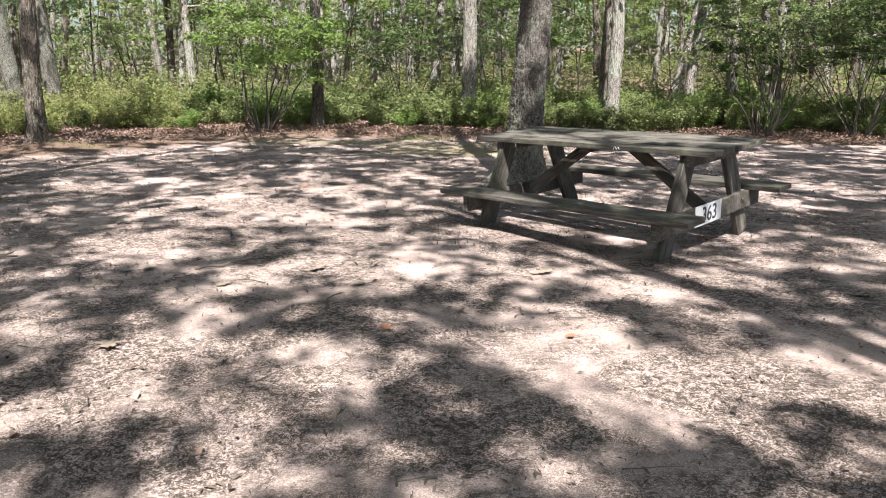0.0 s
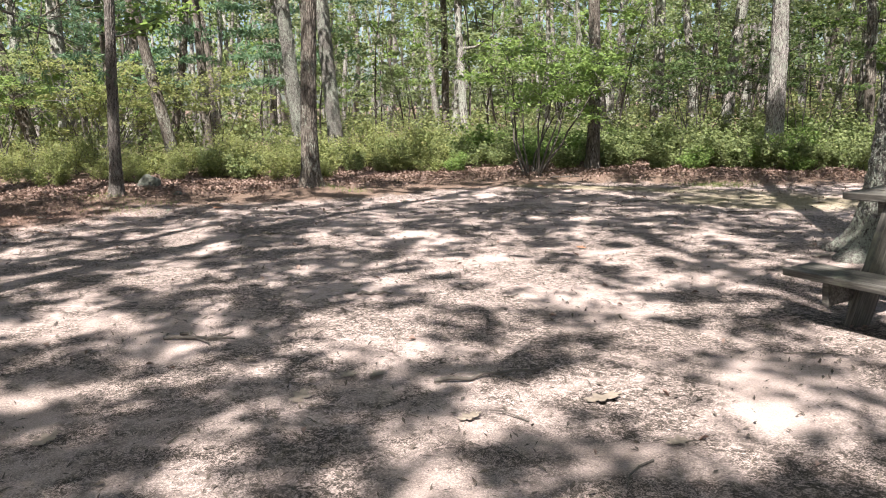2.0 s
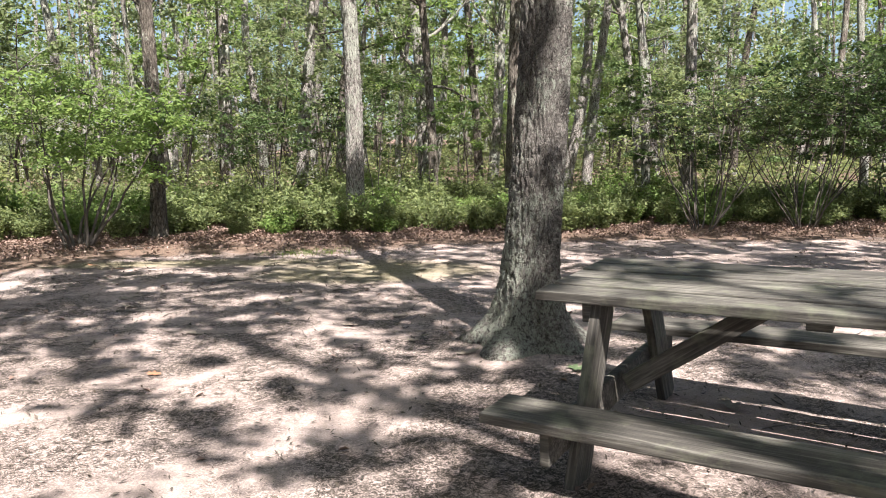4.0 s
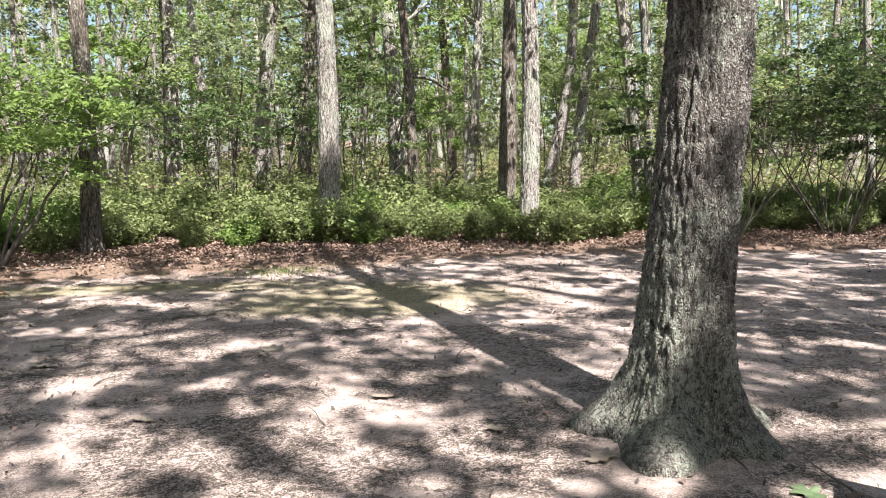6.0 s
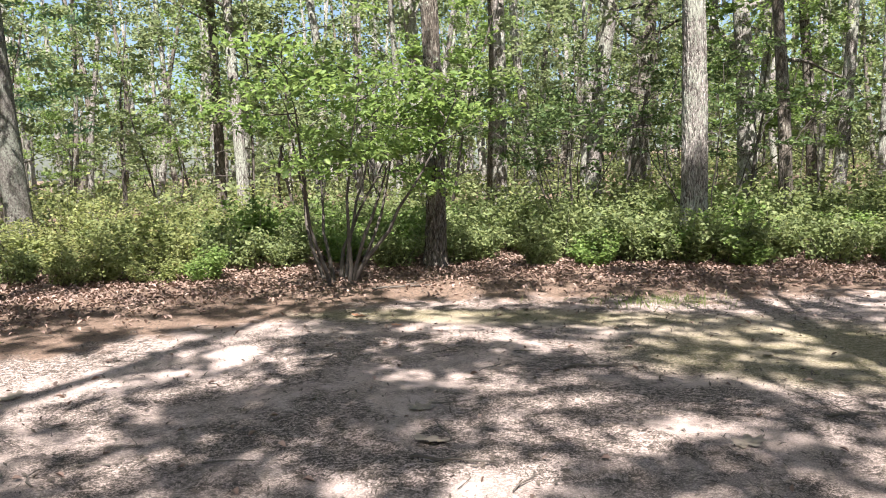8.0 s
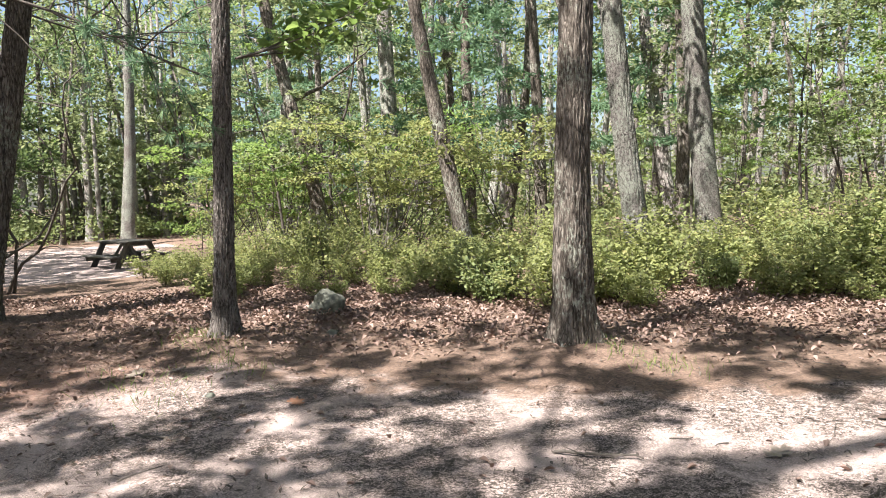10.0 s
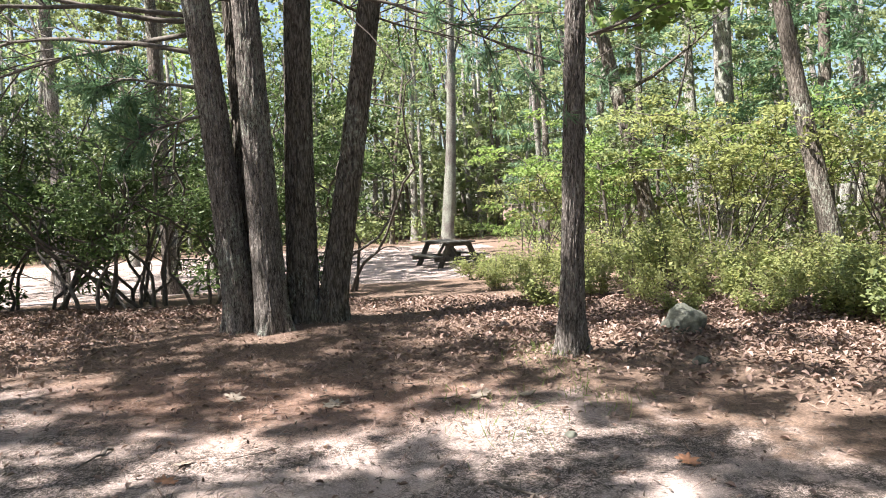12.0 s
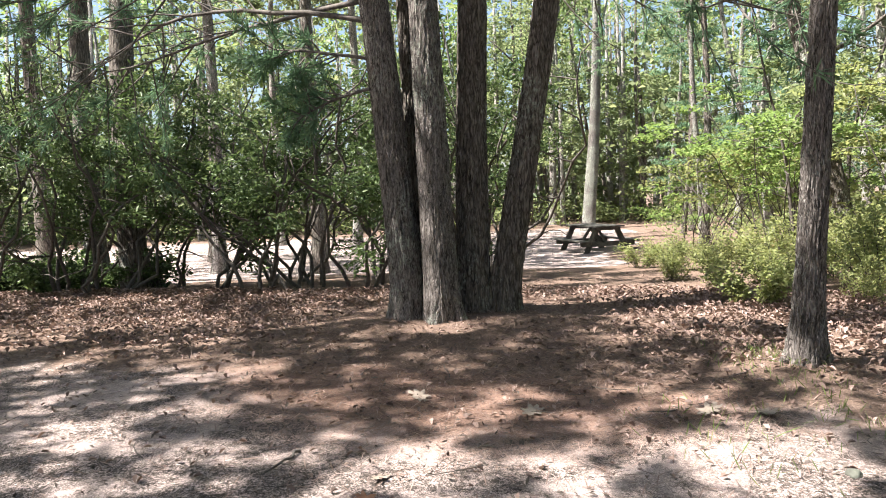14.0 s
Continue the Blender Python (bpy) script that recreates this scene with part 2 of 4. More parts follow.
def kite_arrays(rng, at, size, aspect=0.55, flat=0.4):
    """Cheaper blades of four corners for what stays far off or overhead."""
    n = len(at)
    size = np.asarray(size) * rng.uniform(0.65, 1.3, n)
    d = rng.normal(size=(n, 3))
    d[:, 2] = d[:, 2] * (1 - flat) - 0.2
    d = unit(d)
    up = rng.normal(size=(n, 3)) * (1 - flat) + np.array((0, 0, 1.0))
    s = unit(np.cross(d, up))
    nn = np.cross(s, d)
    L, W = size[:, None], (size * aspect)[:, None]
    verts = np.stack([at - d * L * 0.5, at + s * W * 0.5 + nn * W * 0.2, at + d * L * 0.5, at - s * W * 0.5 + nn * W * 0.2], 1).reshape(-1, 3)
    one = np.array([(0, 1, 2), (0, 2, 3)])
    return verts, (one[None] + (np.arange(n) * 4)[:, None, None]).reshape(-1, 3)


def clumps(rng, centres, radii, count, squash=0.6):
    """Places of leaves in uneven clumps."""
    i = rng.integers(0, len(centres), count)
    v = unit(rng.normal(size=(count, 3))) * rng.uniform(0.15, 1.0, (count, 1)) ** 0.6
    v[:, 2] *= squash
    return np.asarray(centres)[i] + v * np.asarray(radii)[i][:, None]


def tube_arrays(points, radii, sides=6, lumpy=0.0, seed=0.0):
    """A tapered tube along points."""
    verts, faces = [], []
    pts = [Vector(p) for p in points]
    side = None
    for i, p in enumerate(pts):
        d = (pts[min(i + 1, len(pts) - 1)] - pts[max(i - 1, 0)]).normalized()
        if side is None:
            side = d.orthogonal().normalized()
        side = (side - d * side.dot(d)).normalized()
        other = d.cross(side)
        for k in range(sides):
            a = 2 * math.pi * k / sides
            r = radii[i]
            if lumpy:
                r *= 1 + lumpy * noise.noise(Vector((math.cos(a) * 1.3 + seed, math.sin(a) * 1.3, i * 0.35 + seed)))
            verts.append(tuple(p + (side * math.cos(a) + other * math.sin(a)) * r))
    for i in range(len(pts) - 1):
        for k in range(sides):
            a, b = i * sides + k, i * sides + (k + 1) % sides
            faces.append((a, b, b + sides, a + sides))
    faces.append(tuple(range(len(verts) - sides, len(verts))))
    return verts, faces


def tubes(name, items, mat, sides=6):
    """One mesh of several tubes: items of (points, radii)."""
    verts, faces = [], []
    for k, (points, radii) in enumerate(items):
        v, f = tube_arrays(points, radii, sides, 0.12, k * 3.7)
        o = len(verts)
        verts += v
        faces += [tuple(i + o for i in q) for q in f]
    return mesh_from(name, verts, faces, mat, True)


def wander(rng, start, way, length, steps, bend, lift=0.0):
    """A crooked line of points."""
    p, d = Vector(start), Vector(way).normalized()
    out = [p.copy()]
    for _ in range(steps):
        d = (d + Vector(rng.normal(size=3)) * bend + Vector((0, 0, lift))).normalized()
        p = p + d * (length / steps)
        out.append(p.copy())
    return out


def taper(r0, r1, n):
    return [r0 + (r1 - r0) * i / (n - 1) for i in range(n)]


# ---- the ground ----
EDGE = [(14, 13.0), (7.5, 14.2), (3.5, 14.9), (0.0, 14.3), (-3.0, 14.6), (-5.2, 12.9), (-6.7, 11.3), (-8.6, 9.9), (-9.7, 7.6), (-10.0, 5.8), (-11.5, 2.0), (-14, -4)]


def edge_gap(x, y):
    """Metres from the trodden clearing's edge; above 0 is under the trees."""
    best, sign = 1e9, 1
    for (ax, ay), (bx, by) in zip(EDGE, EDGE[1:]):
        ux, uy = bx - ax, by - ay
        s = min(1, max(0, ((x - ax) * ux + (y - ay) * uy) / (ux * ux + uy * uy)))
        gx, gy = x - ax - s * ux, y - ay - s * uy
        d = gx * gx + gy * gy
        if d < best:
            best, sign = d, (1 if ux * gy - uy * gx < 0 else -1)
    return math.sqrt(best) * sign


def smooth(a, b, v):
    s = min(1, max(0, (v - a) / (b - a)))
    return s * s * (3 - 2 * s)


def far_sand(x, y):
    """1 on the sunny sand of the next clearing and its track."""
    side = 11.0 + 0.35 * (-x - 16) + 0.4 * math.sin(x * 0.6)
    return smooth(-17.0, -18.2, x + 0.3 * math.sin(y) - 1.2 * smooth(8.0, 10.0, y)) * smooth(side + 0.6, side - 0.6, y) * smooth(-41, -39, x)


def height(x, y):
    g = edge_gap(x, y)
    n = noise.noise(Vector((x * 0.35, y * 0.35, 0))) * 0.03 + noise.noise(Vector((x * 1.4, y * 1.4, 5))) * 0.014
    z = n + 0.04 * smooth(-0.3, 1.6, g) + 0.05 * smooth(0.8, 3.5, g)
    z += 0.035 * max(0.0, y - 19) * smooth(-8, 8, x) + 0.012 * max(0.0, y - 19)
    z = min(z, 5.0) * (1 - far_sand(x, y))
    for px, py, h, w in ((-6.56, 11.98, 0.09, 0.35), (-11.05, 8.3, 0.08, 1.1), (-8.92, 10.27, 0.07, 0.12), (0.86, 8.42, 0.05, 0.5)):
        z += h * math.exp(-((x - px) ** 2 + (y - py) ** 2) / w)
    return z - 0.62 * smooth(-13.0, -25.0, x)


def axis(lo, hi, step, out):
    vals = list(np.arange(lo, hi + 1e-6, step))
    s, a, b = step, lo, hi
    while b < out:
        s *= 1.35
        a, b = a - s, b + s
        vals = [a] + vals + [b]
    return vals


def build_ground():
    xs, ys = axis(-20, 10, 0.16, 900), axis(-3, 22, 0.16, 900)
    verts, masks = [], {"litter": [], "needles": [], "moss": []}
    for y in ys:
        for x in xs:
            fine = noise.noise(Vector((x * 5, y * 5, 2))) * 0.008
            verts.append((x, y, height(x, y) + fine))
            g, s = edge_gap(x, y), far_sand(x, y)
            damp = 0.8 * math.exp(-((x + 5.6) / 2.8) ** 2)
            masks["litter"].append(min(1, max(0, 0.5 + (g + damp) * 0.5)) * (1 - s))
            masks["needles"].append(math.exp(-(((x + 10.2) / 2.6) ** 2 + ((y - 8.6) / 2.4) ** 2)) * 1.1)
            mo = 0.85 * math.exp(-(((x - 0.3) / 1.9) ** 2 + ((y - 12.3) / 1.2) ** 2)) + 0.9 * math.exp(-(((x + 6.9) / 0.8) ** 2 + ((y - 11.6) / 0.5) ** 2))
            mo += 0.8 * math.exp(-(((x + 9.0) / 0.6) ** 2 + ((y - 10.2) / 0.5) ** 2)) + 0.7 * math.exp(-(((x + 2.5) / 2.5) ** 2 + ((y - 13.6) / 0.5) ** 2))
            mo += 0.8 * math.exp(-(((x + 16.6) / 0.5) ** 2 + ((y - 10.5) / 2.2) ** 2)) + 0.25 * math.exp(-(((x + 7.6) / 0.9) ** 2 + ((y - 9.4) / 0.5) ** 2))
            masks["moss"].append(mo)
    w = len(xs)
    faces = [(j * w + i, j * w + i + 1, j * w + w + i + 1, j * w + w + i) for j in range(len(ys) - 1) for i in range(w - 1)]
    me = mesh_from("ground", verts, faces, SOIL, True)
    for name, values in masks.items():
        me.attributes.new(name, "FLOAT", "POINT").data.foreach_set("value", values)
    tagged(new("ground", me), "trodden sandy forest clearing with brown leaf mould and moss", "ground", kind="structure")


build_ground()


# ---- trees ----
def trunk_points(rng, h, lean, curve=0.12, steps=14):
    a, b = rng.uniform(0, 6.28, 2)
    out = []
    for i in range(steps + 1):
        s = (i / steps) ** 1.4
        z = h * s
        out.append(Vector((lean[0] * z + curve * math.sin(a + z * 0.5) - curve * math.sin(a),
                           lean[1] * z + curve * math.sin(b + z * 0.45) - curve * math.sin(b), z - (0.15 if i == 0 else 0))))
    return out


def trunk_radii(r, pts, flare=0.5):
    h = pts[-1].z
    return [r * (1 - 0.72 * max(0, p.z) / h) * (1 + flare * math.exp(-max(0, p.z) / 0.22)) for p in pts]


def crown_mesh(name, seed, mat, low, high, radius, count, size, blobs=46, flat=0.45, kite=True, puff=(0.1, 0.28)):
    rng = np.random.default_rng(seed)
    c, r = [], []
    for _ in range(blobs):
        a, s = rng.uniform(0, 6.283), rng.uniform(0.1, 1) ** 0.6
        z = rng.uniform(0, 1)
        rr = radius * s * (0.55 + 0.9 * z * (1.25 - z))
        c.append((math.cos(a) * rr, math.sin(a) * rr, low + (high - low) * z))
        r.append(rng.uniform(*puff) * radius)
    at = clumps(rng, c, r, count, 0.45)
    v, t = (kite_arrays if kite else leaf_arrays)(rng, at, size, 0.58, flat)
    return triangles(name, v, t, mat), c


CANOPY = []
for k in range(5):
    CANOPY.append(crown_mesh("crown", 40 + k, OAK_LEAF, 0.0, 6.0, 3.1, 1700, 0.17, 34, puff=(0.09, 0.24)))
WIDE = []
for k in range(3):
    WIDE.append(crown_mesh("crown", 50 + k, OAK_LEAF, 0.0, 5.5, 5.6, 6400, 0.16, 105, puff=(0.045, 0.125)))
THIN = []
for k in range(5):
    THIN.append(crown_mesh("crown", 70 + k, OAK_LEAF, 0.0, 6.0, 2.6, 1250, 0.16, 34))
SPARSE = []
for k in range(2):
    SPARSE.append(crown_mesh("crown", 80 + k, OAK_LEAF, 0.0, 6.0, 2.6, 650, 0.15, 30, puff=(0.07, 0.2)))
LOW_CROWN = []
for k in range(5):
    LOW_CROWN.append(crown_mesh("crown", 60 + k, (OAK_LEAF, BRIGHT_LEAF)[k % 2], 0.0, 3.6, 1.5, 2500, 0.095, 38, 0.6))


def limb_items(rng, base, targets, r):
    items = []
    for c in targets:
        end = Vector(c)
        mid = (base + end) * 0.5 + Vector((0, 0, -0.15)) + Vector(rng.normal(size=3)) * 0.2
        pts = [base, base.lerp(mid, 0.5), mid, mid.lerp(end, 0.5) + Vector((0, 0, 0.1)), end]
        items.append((pts, taper(r, r * 0.18, 5)))
    return items


def barked_trunk(pts, radii, seed, ridges=7.5, depth=0.016, sides=104, top=4.2):
    """A trunk with furrowed bark as real relief up to the given height, smooth above."""
    zs, z = [], pts[0].z
    while z < pts[-1].z:
        zs.append(z)
        z += 0.03 if z < top else 0.5
    verts = []
    for z in zs:
        i = max(0, min(len(pts) - 2, sum(1 for p in pts if p.z <= z) - 1))
        f = (z - pts[i].z) / (pts[i + 1].z - pts[i].z)
        before, after = pts[max(i - 1, 0)], pts[min(i + 2, len(pts) - 1)]
        centre = pts[i] + (pts[i + 1] - pts[i]) * f
        lift = f * (1 - f) * 0.25
        centre = centre + (pts[i] + pts[i + 1] - before - after) * lift
        rr = radii[i] + (radii[i + 1] - radii[i]) * f
        for k in range(sides):
            a = 2 * math.pi * k / sides
            ca, sa = math.cos(a), math.sin(a)
            w = noise.noise(Vector((ca * 2.5 + seed, sa * 2.5, z * 1.8))) * 0.7
            furrow = abs(noise.noise(Vector((ca * ridges + w, sa * ridges + seed, z * 3.4 + w))))
            crack = abs(noise.noise(Vector((ca * ridges * 0.7 + seed, sa * ridges * 0.7, z * 13))))
            q = rr * (1 + 0.09 * noise.noise(Vector((ca * 1.2 + seed, sa * 1.2, z * 0.8))))
            q += depth * (min(1, furrow * 3.5) - 0.7) + depth * 0.4 * min(1, crack * 4) + 0.004 * noise.noise(Vector((ca * 26, sa * 26 + seed, z * 20)))
            q += rr * 0.35 * max(0.0, math.sin(a * 4 + seed)) * math.exp(-max(0, z) / 0.12)
            verts.append((centre.x + ca * q, centre.y + sa * q, z))
    faces = [(i * sides + k, i * sides + (k + 1) % sides, (i + 1) * sides + (k + 1) % sides, (i + 1) * sides + k) for i in range(len(zs) - 1) for k in range(sides)]
    return verts, faces


def build_tree(name, x, y, r, h, lean, bark, label, crown=None, crown_at=0.5, crown_scale=1.0, sides=14, seed=0, limbs=(), group="", curve=0.1, flare=0.5, near=False):
    rng = np.random.default_rng(1000 + seed)
    tree = empty(name, x, y, None, 0, label, "tree", group)
    pts = trunk_points(rng, h, lean, curve)
    radii = trunk_radii(r, pts, flare)
    v, f = barked_trunk(pts, radii, seed * 1.37) if near else tube_arrays(pts, radii, sides, 0.16, seed * 1.37)
    child("trunk", mesh_from("trunk", v, f, bark, True), tree)
    for z, bearing, length, rise in limbs:
        k = min(range(len(pts)), key=lambda i: abs(pts[i].z - z))
        base = pts[k].lerp(pts[min(k + 1, len(pts) - 1)], 0.0)
        way = (math.cos(radians(bearing)), math.sin(radians(bearing)), rise)
        line = wander(rng, base, way, length, 9, 0.16, 0.02)
        items = [(line, taper(r * 0.32, 0.008, len(line)))]
        for j in (3, 5, 6, 7):
            w = wander(rng, line[j], Vector(way) + Vector(rng.normal(size=3)) * 0.8, length * 0.4, 5, 0.25)
            items.append((w, taper(r * 0.1, 0.004, len(w))))
        child("limb", tubes("limb", items, bark), tree)
    if crown is not None:
        me, centres = crown
        top = pts[int(len(pts) * crown_at)] if crown_at < 1 else pts[-1]
        child("crown", me, tree, pose(top.x, top.y, top.z, 0, 0, float(rng.uniform(0, 360))) @ Matrix.Scale(crown_scale, 4), "green leafy crown")
        targets = [Vector(c) * crown_scale + Vector((top.x, top.y, top.z)) for c in centres[:4]]
        tagged(child("limb_cluster", tubes("limb_cluster", limb_items(rng, top, targets, r * 0.2), bark), tree), kind="stuff")
    return tree


# trees that stand singly round the clearing: place, radius, height, lean, bark
NAMED = [
    (-6.56, 11.98, 0.126, 13, (0.055, 0.038), DARK_BARK, "dark-barked oak at the clearing's mossy edge"),
    (-8.90, 15.75, 0.155, 13, (-0.085, -0.073), OAK_BARK, "leaning grey-barked oak among the bushes"),
    (-9.17, 17.7, 0.185, 14, (0.0, -0.004), OAK_BARK, "tall lichen-grey oak behind the bushes"),
    (-2.80, 16.5, 0.115, 12, (0.016, 0.0), DARK_BARK, "dark slender oak beside the tall shrub"),
    (0.55, 17.4, 0.17, 13, (-0.04, 0.008), GREY_BARK, "pale-footed oak rising from the bushes"),
    (3.75, 16.9, 0.15, 13, (0.003, 0.0), GREY_BARK, "straight pale oak rising from the bushes"),
    (3.84, 18.2, 0.16, 12, (0.048, -0.023), DARK_BARK, "dark oak leaning beside a pale one"),
    (3.10, 23.8, 0.22, 14, (-0.032, 0.009), GREY_BARK, "stout grey oak deeper in the wood"),
    (2.53, 19.8, 0.11, 12, (-0.02, 0.006), DARK_BARK, "slim dark oak in the wood"),
    (7.5, 19.6, 0.12, 12, (-0.127, 0.078), GREY_BARK, "thin leaning grey oak behind the brush"),
    (7.1, 18.7, 0.11, 12, (-0.044, 0.029), GREY_BARK, "thin grey oak behind the brush"),
    (8.3, 19.1, 0.15, 12, (0.029, -0.021), GREY_BARK, "pale grey oak behind the brush"),
    (-7.30, 21.9, 0.13, 12, (-0.015, -0.005), GREY_BARK, "slender pale oak beyond the bushes"),
    (-8.5, 23.6, 0.13, 12, (-0.043, -0.018), DARK_BARK, "dark oak beyond the bushes"),
    (-4.1, 26.8, 0.22, 13, (-0.06, -0.011), GREY_BARK, "thick grey oak beyond the bushes"),
    (-12.5, 21.5, 0.16, 13, (-0.076, -0.057), GREY_BARK, "leaning grey oak beyond the bushes"),
    (5.2, 25.8, 0.14, 12, (-0.042, 0.015), DARK_BARK, "dark oak in the shade"),
    (5.3, 24.7, 0.15, 12, (0.029, -0.011), GREY_BARK, "grey oak in the shade"),
    (0.8, 23.8, 0.17, 12, (0.05, -0.007), DARK_BARK, "dark leaning oak in the thicket"),
    (-15.85, 15.05, 0.15, 13, (-0.08, -0.15), DARK_BARK, "leaning dark oak above yellow-green bushes"),
    (-12.3, 15.65, 0.14, 13, (-0.098, -0.11), DARK_BARK, "leaning lichen-grey oak above the bushes"),
    (-18.0, 17.9, 0.24, 14, (0.013, 0.018), GREY_BARK, "stout pale oak behind the bushes"),
    (-22.8, 15.6, 0.11, 12, (-0.005, -0.013), DARK_BARK, "slim dark oak by the far clearing"),
    (-37.5, 16.5, 0.30, 15, (0.021, 0.06), OAK_BARK, "pale tall tree beyond the far clearing"),
    (-43.4, 16.2, 0.22, 15, (0.017, 0.05), GREY_BARK, "pale tall tree deep in the wood"),
    (-20.8, 19.2, 0.14, 13, (-0.047, -0.071), GREY_BARK, "grey oak behind the bushes"),
    (-15.3, 4.1, 0.19, 13, (0.0, 0.006), DARK_BARK, "dark thick trunk in the laurel thicket"),
    (-16.6, 3.1, 0.17, 13, (0.0, 0.0), DARK_BARK, "dark trunk in the laurel thicket"),
    (10.4, 24.3, 0.16, 12, (-0.141, 0.094), GREY_BARK, "thin pale tree on the slope"),
]
for k, (x, y, r, h, lean, bark, label) in enumerate(NAMED):
    limbs = ()
    if k in (8, 9, 12, 17, 19):
        limbs = ((3.0, 40, 2.0, 0.5), (4.2, 200, 2.4, 0.6))
    if k in (3, 7, 14, 18):
        limbs = ((3.4, 150, 2.4, 0.9), (3.9, 30, 2.2, 0.8))
    build_tree("oak_tree", x, y, r, h, lean, bark, label, (CANOPY[k % 5] if k in (0, 3, 4) else SPARSE[k % 2] if x < -7.5 else THIN[k % 5]), 0.52 if x > -11 else 0.62, 1.0, 16, k, limbs, "trees round the clearing", near=k in (0, 1, 3, 4, 5))


def build_big_oak(x, y):
    """The great oak beside the table, with plated, furrowed bark and a flared foot."""
    tree = empty("oak_tree", x, y, None, 0, "big old oak with furrowed lichen-spotted bark beside the picnic table", "tree", "trees round the clearing")
    sides, h, r = 190, 13.0, 0.174
    zs = [-0.25 + 0.022 * i for i in range(190)]
    while zs[-1] < h:
        zs.append(zs[-1] + 0.3)
    verts = []
    for z in zs:
        zz = max(z, 0)
        sway = Vector((0.04 * zz + 0.03 * math.sin(zz * 0.6), 0.01 * zz, z))
        for k in range(sides):
            a = 2 * math.pi * k / sides
            ca, sa = math.cos(a), math.sin(a)
            root = max(0.0, 0.55 + 0.45 * math.sin(a * 5 + 0.7) + 0.25 * math.sin(a * 3 + 2))
            rr = r * (1.04 - 0.055 * zz if zz < 8 else 0.6 - 0.05 * (zz - 8))
            rr += 0.12 * math.exp(-zz / 0.27) * (0.5 + 0.6 * root) + (0.09 + 0.09 * root) * math.exp(-zz / 0.12)
            rr += 0.02 * noise.noise(Vector((ca * 1.5, sa * 1.5, z * 0.9)))
            w = noise.noise(Vector((ca * 3, sa * 3, z * 2.2))) * 0.5
            plate = abs(noise.noise(Vector((ca * 7.5 + w, sa * 7.5 + w, z * 8.5 + w))))
            cross = abs(noise.noise(Vector((ca * 5, sa * 5, z * 15 + 9))))
            rr += 0.022 * min(1, plate * 3.2) - 0.014 + 0.012 * min(1, cross * 4) + 0.005 * noise.noise(Vector((ca * 30, sa * 30, z * 22)))
            verts.append(tuple(sway + Vector((ca * rr, sa * rr, 0))))
    faces = [(i * sides + k, i * sides + (k + 1) % sides, (i + 1) * sides + (k + 1) % sides, (i + 1) * sides + k) for i in range(len(zs) - 1) for k in range(sides)]
    child("trunk", mesh_from("trunk", verts, faces, OAK_BARK, True), tree)
    centres = WIDE[0][1]
    child("crown", WIDE[0][0], tree, pose(0.3, 0.1, 6.6) @ Matrix.Scale(1.2, 4), "green leafy crown")
    rng = np.random.default_rng(5)
    tagged(child("limb_cluster", tubes("limb_cluster", limb_items(rng, Vector((0.2, 0.1, 6.2)), [Vector(c) * 1.2 + Vector((0.3, 0.1, 6.6)) for c in centres[:4]], 0.05), OAK_BARK), tree), kind="stuff")
    return tree


build_big_oak(0.88, 8.42)


def needle_tufts(rng, lines, per, size=0.13):
    """Fans of thin needles along the outer half of twigs."""
    at, way = [], []
    for pts in lines:
        for _ in range(per):
            i = rng.integers(len(pts) // 3, len(pts) - 1)
            p = pts[i].lerp(pts[i + 1], float(rng.uniform()))
            for _ in range(14):
                at.append(tuple(p))
                way.append(tuple((pts[i + 1] - pts[i]).normalized() * 0.9))
    at, way = np.array(at), np.array(way)
    d = unit(rng.normal(size=at.shape) * 0.8 + way)
    v, t = leaf_arrays(rng, at + d * size * 0.5, size, 0.08, 0.0, 0.0, d * 4)
    return v, t


